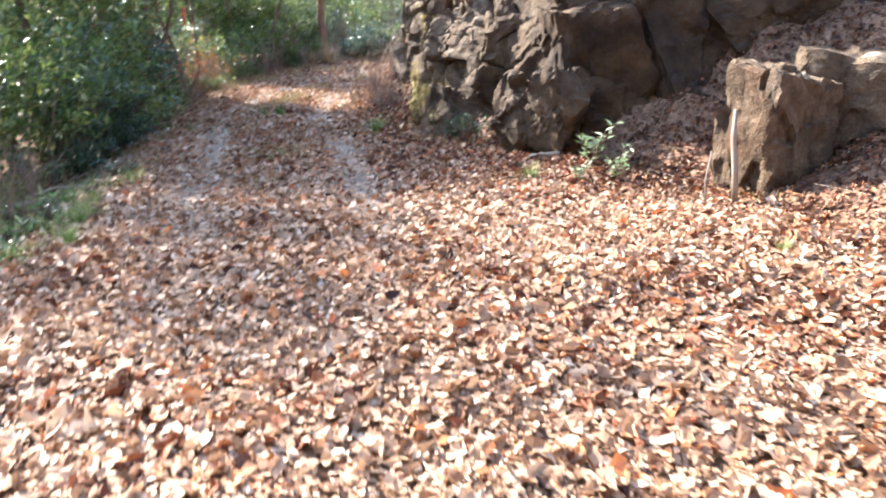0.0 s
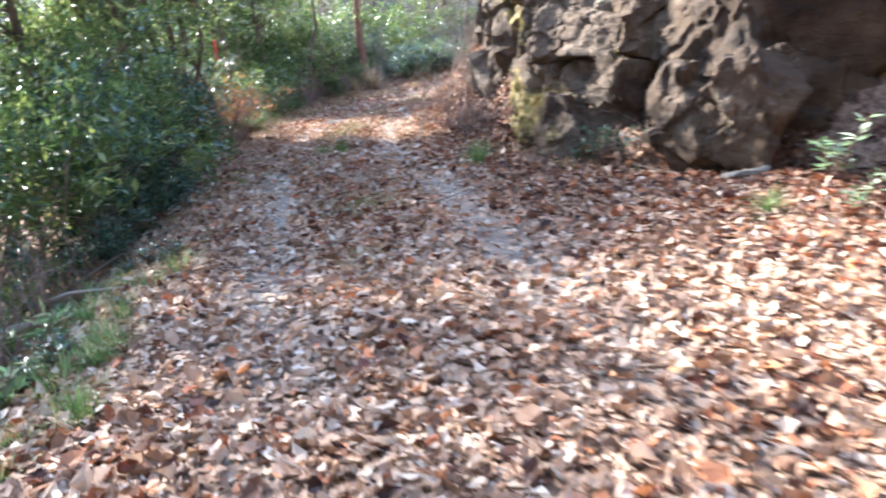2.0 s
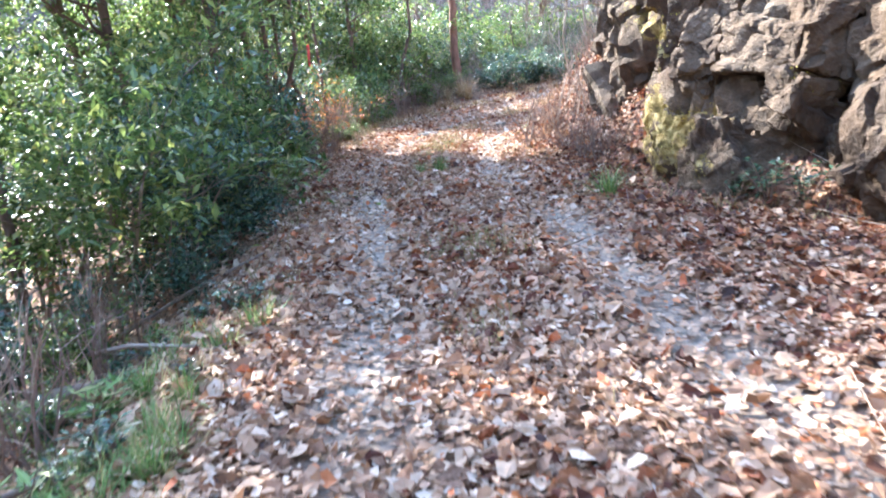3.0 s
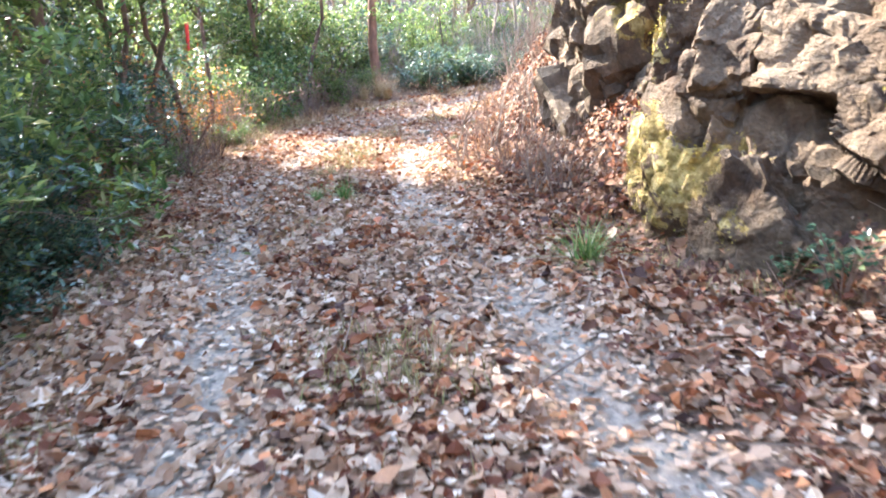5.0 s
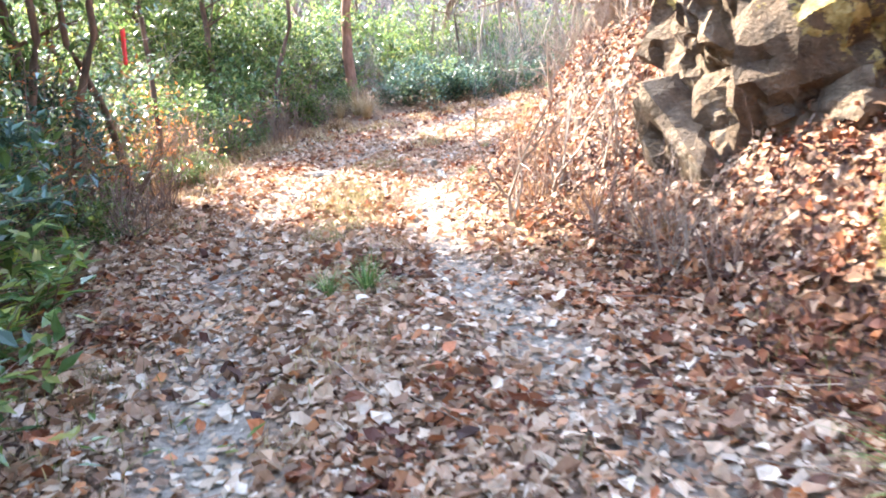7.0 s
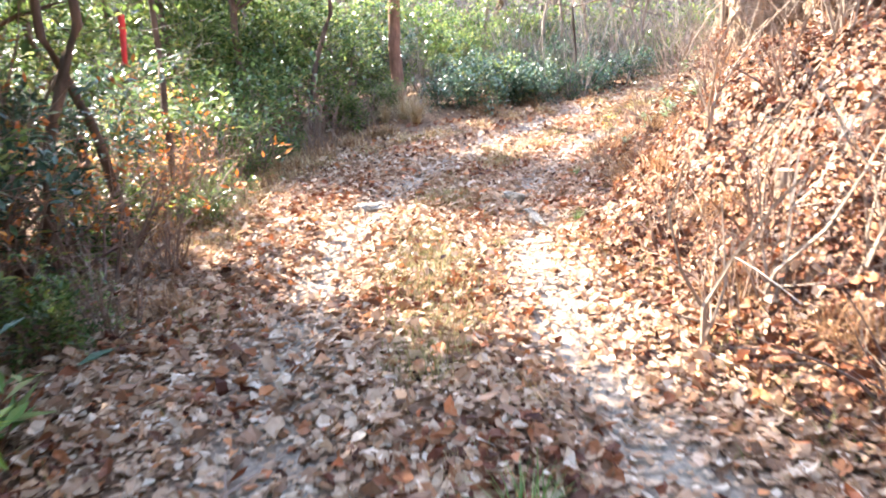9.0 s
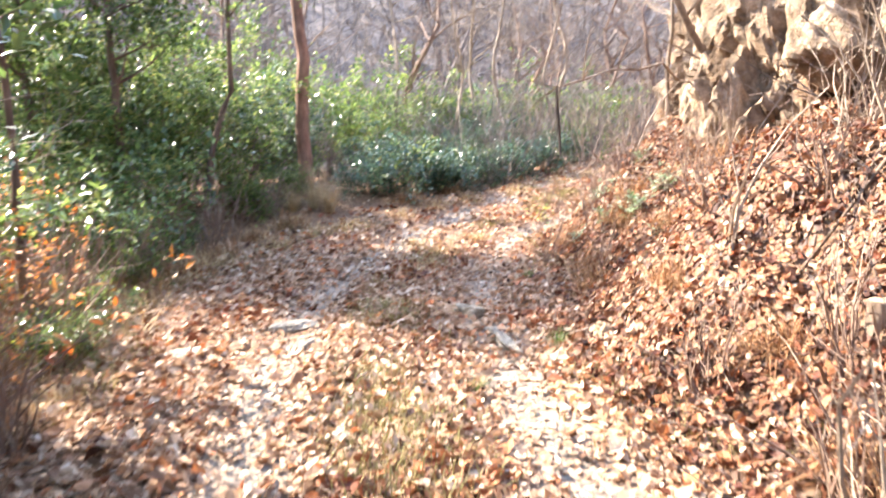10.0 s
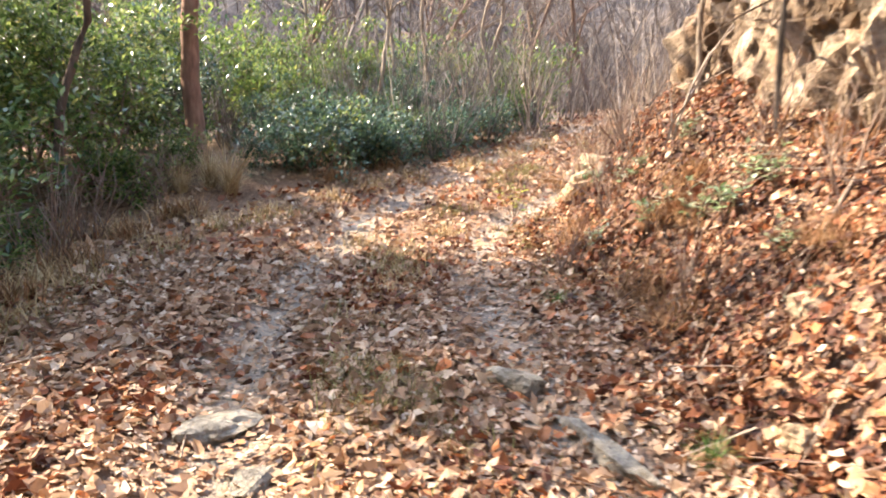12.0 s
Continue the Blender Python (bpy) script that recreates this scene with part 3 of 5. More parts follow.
# ---- leaf litter ----
LEAF = np.array([(0, 0, 0), (-0.30, 0.32, 0.0), (0, 0.35, -0.05), (0.30, 0.32, 0.0),
                 (-0.24, 0.70, 0.0), (0, 0.70, -0.04), (0.24, 0.70, 0.0), (0, 1.0, 0.0)])


def scatter_leaves(name, X, Y, g, lo, hi, mat, lift=0.02, flat=0.35, Z=None):
    """Curled leaves lying at (X, Y) on the ground, in one mesh."""
    n = len(X)
    size = lo * 0.75 + (hi * 1.12 - lo * 0.75) * g.random(n) ** 1.35
    size *= 1 - 0.22 * np.clip((X - edge_right(Y)) * 2, 0, 1)
    Z = height(X, Y) if Z is None else Z
    e = 0.08
    nx_, ny_ = (height(X - e, Y) - height(X + e, Y)) / (2 * e), (height(X, Y - e) - height(X, Y + e)) / (2 * e)
    steep = np.hypot(nx_, ny_)
    rougher = flat * (1 - 0.1 * np.clip(steep, 0, 1))
    yaw, pit, rol = g.uniform(0, 6.283, n), g.normal(0, 1, n) * rougher, g.normal(0, 1, n) * rougher
    cup, curl, fat = g.uniform(-0.35, 0.75, n), g.normal(0, 0.6, n), g.uniform(0.6, 1.35, n)
    T = LEAF[None] * np.ones((n, 1, 1))
    T[:, :, 0] *= fat[:, None]
    T[:, :, 2] += cup[:, None] * np.abs(T[:, :, 0]) + curl[:, None] * (T[:, :, 1] - 0.5) ** 2
    T[:, :, 1] -= 0.5
    T = (T + g.normal(0, 0.075, T.shape)) * size[:, None, None]
    cp, sp, cr, sr, cy, sy = np.cos(pit), np.sin(pit), np.cos(rol), np.sin(rol), np.cos(yaw), np.sin(yaw)
    x, y, z = T[:, :, 0], T[:, :, 1], T[:, :, 2]
    y, z = y * cp[:, None] - z * sp[:, None], y * sp[:, None] + z * cp[:, None]
    x, z = x * cr[:, None] + z * sr[:, None], -x * sr[:, None] + z * cr[:, None]
    x, y = x * cy[:, None] - y * sy[:, None], x * sy[:, None] + y * cy[:, None]
    ux, uy, q = -nx_ / (steep + 1e-6), -ny_ / (steep + 1e-6), np.sqrt(1 + steep * steep)
    ux, uy, q, up = ux[:, None], uy[:, None], q[:, None], steep[:, None]
    a, b = x * ux + y * uy, y * ux - x * uy
    out = (a - up * z) / q
    x, y, z = out * ux - b * uy, out * uy + b * ux, (up * a + z) / q
    lift = lift * (1 + 1.2 * np.clip(steep, 0, 1.2))
    V = np.stack([x + X[:, None], y + Y[:, None], z + (Z + np.abs(g.normal(0, 1, n)) * lift + 0.012)[:, None]], -1)
    F = []
    for k in range(0, n * 8, 8):
        F.extend([(k, k + 2, k + 1), (k, k + 3, k + 2), (k + 1, k + 2, k + 5, k + 4), (k + 2, k + 3, k + 6, k + 5),
                  (k + 4, k + 5, k + 7), (k + 5, k + 6, k + 7)])
    return mesh_object(name, V.reshape(-1, 3), F, mat)


def litter_points(g, x0, x1, y0, y1, per_m2):
    n = int((x1 - x0) * (y1 - y0) * per_m2)
    X, Y = g.uniform(x0, x1, n), g.uniform(y0, y1, n)
    keep = (1 - np.interp(Y, (20, 23), (0.92, 0.6)) * track_mask(X, Y) * np.clip(2.2 * vnoise(X * 0.9 + 3, Y * 0.9, 41) + 0.05, 0, 1)) * (0.62 + 0.5 * vnoise(X * 1.1, Y * 1.1, 31))
    keep *= 1 - 0.75 * np.clip((vnoise(X * 2.4 + 7, Y * 2.4, 33) - 0.52) * 5, 0, 1) * np.clip((X - edge_right(Y) + 0.4) * 1.5, 0.25, 1)
    dl = edge_left(Y) - X
    keep *= np.where(dl > 0, np.exp(-dl / np.interp(Y, (7, 11), (0.9, 1.6))), 1.0)
    k = g.random(n) < keep
    return X[k], Y[k]


rng = np.random.default_rng(7)
for x0, x1, y0, y1, many, a, b in ((-4.6, 4.6, 0.6, 8.0, 760, 0.045, 0.105), (-5.4, 2.4, 8.0, 14.0, 760, 0.045, 0.105), (-6.6, 2.2, 14.0, 22.5, 720, 0.045, 0.11),
                                   (-7.0, 8.0, 22.5, 30.0, 260, 0.06, 0.12), (-8.0, 8.0, -3.0, 0.6, 120, 0.06, 0.11), (4.6, 8.0, 0.6, 10.0, 220, 0.06, 0.11), (2.4, 4.6, 8.0, 9.4, 520, 0.05, 0.105),
                                   (2.2, 6.0, 12.0, 22.5, 150, 0.06, 0.11), (4.0, 12.0, 30.0, 38.0, 70, 0.1, 0.16)):
    X, Y = litter_points(rng, x0, x1, y0, y1, many)
    rust = rng.random(len(X)) < np.clip(np.clip((X - edge_right(Y)) / 0.8 + 0.35, 0.12, 0.92) * np.where(X > 1.8, 1.0, np.clip((Y - 8) / 5, 0.15, 1))
                                       + np.interp(Y, (6, 10), (0.4, 0.9)) * np.clip((vnoise(X * 1.4 + 4, Y * 1.4, 35) - 0.5) * 3, -0.15, 0.7) * (1 - track_mask(X, Y)), 0.05, 0.95)
    old_or_shaded = rng.random(len(X)) < np.clip((X - edge_right(Y) + 0.3) * 1.2, 0.06, 0.74) * np.clip(0.35 + 1.3 * vnoise(X * 1.9, Y * 1.9 + 3, 37), 0, 1.4)
    # More rusty and dark leaves beside the rock, partly standing in for shade.
    beside = np.clip((X + 1.3) / 0.8, 0, 1) * np.clip((Y - 6.3) / 1.0, 0, 1) * (Y < 14)
    rust |= rng.random(len(X)) < 0.5 * beside
    # Many more dark leaves on the right slope: its shade put into leaf colour.
    old_or_shaded |= rng.random(len(X)) < 0.3 * beside + 0.75 * ((X > 1.6) & (Y > 6.6) & (Y < 10))
    for pick, mat, label in ((old_or_shaded, DARKLITTER, "dark red-brown fallen leaves, more of them where shade lies"), (~rust & ~old_or_shaded, LITTER, "dry curled brown and tan fallen leaves covering the ground"),
                             (rust & ~old_or_shaded, RUSTLITTER, "rusty orange-brown fallen leaves covering the ground")):
        tagged(scatter_leaves("leaf_litter", X[pick], Y[pick], rng, a, b, mat, 0.022, 0.42), label, "fallen leaves", kind="stuff")


def bank_leaves():
    """A second, deeper layer of leaves on the steep bank, one mesh a colour."""
    g = np.random.default_rng(27)
    n = 19000
    Y = g.uniform(11.5, 23.5, n)
    X = edge_right(Y) + g.uniform(-0.15, 2.1, n)
    kind = g.random(n) + 0.5 * (vnoise(X * 1.7, Y * 1.7, 39) - 0.5)
    for pick, mat, label in ((kind < 0.24, DARKLITTER, "old dark red-brown fallen leaves covering the bank"), ((kind >= 0.24) & (kind < 0.70), RUSTLITTER, "rusty orange-brown fallen leaves covering the bank"),
                             (kind >= 0.70, LITTER, "dry curled tan fallen leaves covering the bank")):
        tagged(scatter_leaves("leaf_litter", X[pick], Y[pick], g, 0.05, 0.105, mat, 0.03, 0.5), label, "fallen leaves", kind="stuff")


bank_leaves()


def crumbs():
    """Broken leaf pieces between the whole leaves, one mesh a stretch."""
    g = np.random.default_rng(17)
    for x0, x1, y0, y1, many in ((-4.2, 4.2, 0.8, 8.0, 900), (-5.0, 1.6, 8.0, 14.0, 900), (-6.0, 1.4, 14.0, 22.0, 800)):
        n = int((x1 - x0) * (y1 - y0) * many)
        X, Y = g.uniform(x0, x1, n), g.uniform(y0, y1, n)
        k = g.random(n) > 0.55 * track_mask(X, Y)
        X, Y, n = X[k], Y[k], int(k.sum())
        size, a = g.uniform(0.015, 0.05, n), g.uniform(0, 6.283, n)
        T = np.array([(-0.5, -0.3, 0), (0.4, -0.45, 0), (0.55, 0.35, 0), (-0.3, 0.5, 0)])[None] + g.normal(0, 0.14, (n, 4, 3))
        T *= size[:, None, None]
        c, q = np.cos(a)[:, None], np.sin(a)[:, None]
        x, y = X[:, None] + T[:, :, 0] * c - T[:, :, 1] * q, Y[:, None] + T[:, :, 0] * q + T[:, :, 1] * c
        V = np.stack([x, y, height(x, y) + 0.008 + np.abs(T[:, :, 2]) * 1.5 + g.uniform(0, 0.015, n)[:, None]], -1)
        bank = X > edge_right(Y) - 0.1
        for pick, mat, label in ((~bank, LITTER, "small broken pieces of dry brown leaves"), (bank & (g.random(n) < 0.6), DARKLITTER, "small broken pieces of old red-brown leaves")):
            ob = mesh_object("leaf_crumbs", V[pick].reshape(-1, 3), np.arange(4 * int(pick.sum())).reshape(-1, 4), mat)
            tagged(ob, label, "fallen leaves", kind="stuff")


crumbs()


def twig_litter():
    """Small dead twigs lying among the leaves, one mesh."""
    g = np.random.default_rng(15)
    n = 2400
    x, y = g.uniform(-5.5, 3.5, n), g.uniform(2, 26, n)
    k = g.random(n) < np.where(x > edge_right(y) - 0.3, 1.0, 0.12)
    x, y = x[k], y[k]
    n = len(x)
    a, L = g.uniform(0, 6.283, n), g.uniform(0.12, 0.65, n)
    x2, y2 = x + np.cos(a) * L, y + np.sin(a) * L
    A = np.stack([x, y, height(x, y) + g.uniform(0.02, 0.07, n)], 1)
    B = np.stack([x2, y2, height(x2, y2) + g.uniform(0.02, 0.12, n)], 1)
    r = g.uniform(0.0025, 0.007, n)
    ob = sticks("dead_twigs", A, B, r, r * 0.5, TWIG)
    tagged(ob, "thin dead twigs lying among fallen leaves", "twigs", kind="stuff")


twig_litter()


# gravel in the tracks
def gravel():
    g = np.random.default_rng(9)
    n = 26000
    X, Y = g.uniform(-6, 3, n), g.uniform(4, 26, n)
    k = g.random(n) < track_mask(X, Y) ** 1.5
    X, Y = X[k], Y[k]
    oct_v = np.array([(1, 0, 0), (-1, 0, 0), (0, 1, 0), (0, -1, 0), (0, 0, 1), (0, 0, -1)], float)
    oct_f = [(0, 2, 4), (2, 1, 4), (1, 3, 4), (3, 0, 4), (2, 0, 5), (1, 2, 5), (3, 1, 5), (0, 3, 5)]
    s = g.uniform(0.008, 0.03, len(X))
    V = oct_v[None] * s[:, None, None] * g.uniform(0.6, 1.3, (len(X), 6, 1)) * np.array([1, 1, 0.6])
    V = V + np.stack([X, Y, height(X, Y) + 0.004], -1)[:, None]
    F = [tuple(i + 6 * k for i in f) for k in range(len(X)) for f in oct_f]
    ob = mesh_object("gravel", V.reshape(-1, 3), F, STONE)
    tagged(ob, "grey gravel showing through leaves in the tracks", "gravel", kind="stuff")


gravel()


# ---- plants ----
BLADE = np.array([(0, 0, 0), (-0.2, 0.45, 0.03), (0, 0.45, -0.02), (0.2, 0.45, 0.03), (0, 1, -0.06)])
BLADE_F = [(0, 2, 1), (0, 3, 2), (1, 2, 4), (2, 3, 4)]


def leaf_cloud(name, centres, ways, sizes, width, g, mat, parent):
    """Leaves that start at centres and point along ways, in one mesh."""
    n = len(centres)
    W = ways / np.linalg.norm(ways, axis=1)[:, None]
    up = np.tile(np.array([0.0, 0.0, 1.0]), (n, 1)) + g.normal(0, 0.25, (n, 3))
    side = np.cross(W, up)
    side /= np.linalg.norm(side, axis=1)[:, None] + 1e-9
    nor = np.cross(side, W)
    B = BLADE[None] * np.array([width, 1, 1])
    V = (centres[:, None] + sizes[:, None, None] * (B[:, :, 0:1] * side[:, None] + B[:, :, 1:2] * W[:, None] + B[:, :, 2:3] * nor[:, None]))
    F = [tuple(i + 5 * k for i in f) for k in range(n) for f in BLADE_F]
    return mesh_object(name, V.reshape(-1, 3), F, mat, parent)


def branching(b, g, base, way, length, radius, levels, ends, bend=0.25, kids=(3, 5), sides=5):
    """A limb and its branches into Builder b; the tips' places are appended to ends."""
    pts, p, d = [Vector(base)], Vector(base), Vector(way).normalized()
    k = 4
    for i in range(k):
        d = (d + Vector(g.normal(0, bend, 3)) * 0.5 + Vector((0, 0, 0.05))).normalized()
        p = p + d * (length / k)
        pts.append(p.copy())
    radii = [radius * (1 - 0.75 * i / k) for i in range(k + 1)]
    b.tube(pts, radii, sides, cap=False)
    if levels == 0:
        ends.append((pts[-1], d))
        ends.append((pts[-2], d))
        return
    for _ in range(int(g.integers(kids[0], kids[1] + 1))):
        i = int(g.integers(1, k + 1))
        off = Vector(g.normal(0, 1, 3))
        w = (d * 0.9 + off * 0.55).normalized()
        branching(b, g, pts[i], w, length * g.uniform(0.45, 0.75), max(radii[i] * 0.6, 0.003), levels - 1, ends, bend, kids, max(3, sides - 1))
    ends.append((pts[-1], d))


def evergreen(name, label, tall, wide, seed, leaf, size, n_leaf, stems=6, category="shrub", twig=BARK_GREY, low=0.12, spread=0.62, clumps=105):
    """A broad-leaved evergreen shrub: stems from the ground, clumps of leaves on their twigs."""
    g = np.random.default_rng(seed)
    top = tagged(new(name), label, category)
    ends = []
    for k in range(stems):
        b = Builder()
        a = 6.283 * k / stems + g.uniform(-0.4, 0.4)
        lean = g.uniform(0.15, 0.75)
        w = (math.cos(a) * lean * wide / tall * 1.2, math.sin(a) * lean * wide / tall * 1.2, 1)
        branching(b, g, (0.12 * math.cos(a), 0.12 * math.sin(a), -0.1), w, tall * g.uniform(0.45, 0.7), 0.014 + 0.005 * tall, 2, ends, 0.3, (3, 4))
        b.make("stem", twig, top)
    E = np.array([e[0][:] for e in ends])
    D = np.array([e[1][:] for e in ends])
    extra = clumps if low < 0.2 else 30
    th, ph = g.uniform(0, 6.283, extra), np.arccos(g.uniform(-0.85, 1, extra))
    r = g.uniform(0.35, 1.12, extra) * (0.8 + 0.4 * np.sin(3 * th + seed) * np.sin(ph + 0.5 * seed))
    X = np.stack([wide / 2 * r * np.sin(ph) * np.cos(th), wide / 2 * r * np.sin(ph) * np.sin(th),
                  tall * (0.5 + 0.5 * r * np.cos(ph))], 1)
    E, D = np.concatenate([E, X]), np.concatenate([D, X - np.array([0, 0, tall * 0.4])])
    ok = E[:, 2] > tall * low
    E, D = E[ok], D[ok] / (np.linalg.norm(D[ok], axis=1)[:, None] + 1e-6)
    share = 0.06 + g.random(len(E)) ** 2.2
    k = g.choice(len(E), n_leaf, p=share / share.sum())
    C = E[k] + g.normal(0, size * spread, (n_leaf, 3))
    W = D[k] * 0.45 + g.normal(0, 0.8, (n_leaf, 3)) * np.array([1, 1, 0.42]) + np.array([0, 0, 0.08])
    tagged(leaf_cloud("foliage", C, W, g.uniform(0.6, 1.25, n_leaf) * size, 1.0, g, leaf, top), kind="stuff")
    return top


def put(thing, spots, group=""):
    """The thing at the first spot (x, y, turn, scale), copies at the rest."""
    for k, (x, y, turn, s) in enumerate(spots):
        m = pose(x, y, ground_at(x, y) - 0.03, 0, 0, turn) @ Matrix.Scale(s, 4)
        if k == 0:
            thing.matrix_basis = m
            first = thing
            if group:
                thing["group"] = group
        else:
            made = copy_thing(first, m)
            made.matrix_basis = m
    return thing


laurel = evergreen("evergreen_shrub", "dense glossy green broad-leaved shrub beside the trail", 2.6, 2.2, 41, GREEN, 0.125, 4200)
laurel2 = evergreen("evergreen_shrub", "dense dark green shrub with bluish shine beside the trail", 2.3, 2.3, 42, DARKGREEN, 0.10, 5000)
laurel3 = evergreen("evergreen_shrub", "tall green shrub with shining leaves beside the trail", 3.6, 2.6, 43, GREEN, 0.13, 6000, 7, clumps=140)
low_bush = evergreen("low_evergreen_bush", "low spreading dark green bush at the trail's edge", 0.8, 1.3, 44, DARKGREEN, 0.075, 2400, 6, low=0.02)
low_bush2 = evergreen("low_evergreen_bush", "low green bush with pale shining leaves at the trail's edge", 0.9, 1.3, 45, GREEN, 0.08, 2400, 6, low=0.02)

laurel4 = evergreen("evergreen_shrub", "open evergreen shrub with loose clumps of large shining leaves", 2.2, 2.2, 46, GREEN, 0.13, 2600, 7, clumps=40, spread=1.3, twig=BARK_RED)
put(laurel4, [(-0.3, 33.6, 40, 1.3), (1.8, 35.0, 130, 1.4), (-2.4, 34.6, 220, 1.4), (4.4, 34.2, 70, 1.2), (-6.9, 22.2, 0, 1.0), (-6.4, 23.8, 80, 1.05), (-7.4, 20.6, 150, 0.85), (-5.6, 25.6, 300, 0.9), (-6.2, 21.3, 100, 0.7)],
    "open shrubs along the trail")

put(laurel, [(-5.2, 9.2, 0, 0.95), (-5.7, 11.2, 70, 1.05), (-6.1, 13.4, 140, 1.0), (-6.9, 8.0, 200, 1.1), (-7.6, 11.0, 20, 1.2),
             (-7.4, 24.4, 100, 1.25), (-5.3, 26.9, 230, 1.0), (-2.7, 29.2, 300, 0.85), 
             (-8.6, 27.0, 10, 1.3), (-3.6, 31.0, 0, 1.2), (-0.9, 32.4, 50, 1.0), (-6.2, 30.0, 80, 1.3)],
    "evergreen shrubs along the trail")
put(laurel2, [(-7.5, 16.6, 40, 1.1), (-7.7, 18.2, 160, 1.1), (-6.9, 15.9, 250, 0.9), (-5.6, 7.4, 30, 0.8), (-5.2, 10.3, 80, 0.8), (-6.3, 12.4, 200, 1.0), (-6.7, 15.2, 10, 0.95), (-6.9, 6.0, 90, 1.0),
              (-1.5, 28.0, 0, 0.62), (-0.4, 29.4, 120, 0.7), (-2.7, 27.3, 220, 0.6), (1.0, 31.8, 60, 0.8), (-4.7, 28.6, 10, 1.0)],
    "evergreen shrubs along the trail")
put(laurel3, [(-7.4, 14.2, 0, 1.0), (-7.6, 17.0, 130, 1.05), (-8.3, 9.6, 60, 1.1), (-8.4, 12.4, 250, 1.15), 
              (-6.6, 28.0, 160, 0.95), (-9.6, 15.6, 330, 1.2), (-8.0, 5.0, 20, 1.0), (-10.2, 24.6, 0, 1.2), (-9.0, 29.5, 50, 1.1), (-9.4, 7.0, 140, 1.2),
              (-4.6, 33.5, 10, 1.0), (-11.0, 20.5, 90, 1.3), (-12.0, 28.5, 200, 1.3), (-8.4, 26.2, 10, 1.3), (-6.9, 26.2, 240, 1.0)],
    "evergreen shrubs along the trail")
put(low_bush, [(-4.6, 8.9, 0, 0.8), (-4.7, 9.8, 60, 0.9), (-4.95, 11.2, 120, 0.9), (-4.9, 6.5, 30, 0.7), (-5.3, 11.9, 0, 0.7),
               (-1.6, 26.3, 90, 1.1), (-0.9, 26.9, 10, 1.2), (-0.1, 27.6, 80, 1.2), (-2.4, 26.0, 40, 1.5), (0.8, 28.4, 0, 1.2), (-5.9, 8.2, 70, 1.0), (-5.6, 6.4, 10, 0.9),
               (1.7, 29.4, 30, 1.2), (-3.1, 26.2, 10, 1.0)],
    "low bushes along the trail")
put(low_bush2, [(-4.7, 7.7, 0, 0.7), (-5.6, 15.1, 60, 0.7), (-5.7, 23.2, 60, 0.6), (-5.75, 19.0, 20, 0.6), (-5.9, 20.7, 90, 0.7), (-5.6, 18.0, 140, 0.5),
                (-5.0, 25.0, 0, 0.9), (-5.3, 10.7, 150, 0.8), (2.8, 30.6, 0, 1.3), (-4.0, 5.0, 10, 0.45), (-3.9, 4.1, 40, 0.4), (-6.0, 22.2, 0, 0.7),
                (-4.8, 27.4, 0, 1.3), (-0.6, 28.0, 50, 1.0), (-4.3, 25.9, 90, 0.7), (-1.9, 26.9, 0, 1.2), (-4.1, 6.6, 60, 0.4), (-6.4, 18.0, 0, 0.9), (-6.3, 17.0, 70, 0.8)],
    "low bushes along the trail")

# moss cushions on the rocks
for rock, C, W_, g_ in ROCKS:
    tagged(leaf_cloud("moss", C, W_, g_.uniform(0.012, 0.028, len(C)), 1.4, g_, MOSS, rock), "yellow-green moss cushion", kind="stuff")


# small leafy plants
def leafy_plant(name, label, tall, n, size, width, seed, mat, category="plant", stems=5):
    g = np.random.default_rng(seed)
    top = tagged(new(name), label, category)
    C, W = [], []
    for k in range(stems):
        b = Builder()
        a = g.uniform(0, 6.283)
        tip = Vector((math.cos(a) * tall * g.uniform(0.1, 0.6), math.sin(a) * tall * g.uniform(0.1, 0.6), tall * g.uniform(0.6, 1)))
        pts = [Vector((0, 0, -0.03)), tip * 0.5 + Vector((0, 0, 0.1 * tall)), tip]
        b.tube(pts, [0.006, 0.005, 0.003], 4, cap=False)
        for _ in range(n // stems):
            u = g.uniform(0.3, 1.0)
            C.append((pts[0].lerp(pts[1], u * 2) if u < 0.5 else pts[1].lerp(pts[2], u * 2 - 1))[:])
            W.append((g.normal(0, 1), g.normal(0, 1), g.uniform(-0.1, 0.6)))
        b.make("stem", TWIG, top)
    C, W = np.array(C), np.array(W)
    leaf_cloud("foliage", C, W, g.uniform(0.7, 1.2, len(C)) * size, width, g, mat, top)
    return top


bamboo = leafy_plant("bamboo_grass", "bamboo grass with long green and yellowing leaves", 0.55, 60, 0.24, 0.55, 51, YELLOWGREEN, stems=9)
put(bamboo, [(-5.25, 13.5, 0, 1.0), (-5.1, 12.7, 120, 0.8)], "bamboo grass at the trail's edge")
bamboo2 = leafy_plant("bamboo_grass", "dark green bamboo grass with long leaves", 0.5, 70, 0.22, 0.55, 52, SEDGE, stems=9)
put(bamboo2, [(-3.35, 4.4, 0, 0.55), (-3.45, 5.0, 60, 0.6), (-3.55, 5.7, 120, 0.6), (-3.7, 6.5, 30, 0.6), (-3.2, 3.8, 200, 0.5), (-5.05, 13.1, 0, 1.0), (-5.3, 13.9, 100, 1.0), (-4.95, 11.9, 50, 0.9), (-5.0, 12.4, 20, 0.9)], "bamboo grass at the trail's edge")
pale = leafy_plant("leafy_plant", "small plant with pale shining leaves on the leafy bank", 0.4, 60, 0.10, 0.9, 53, PALEGREEN, stems=7)
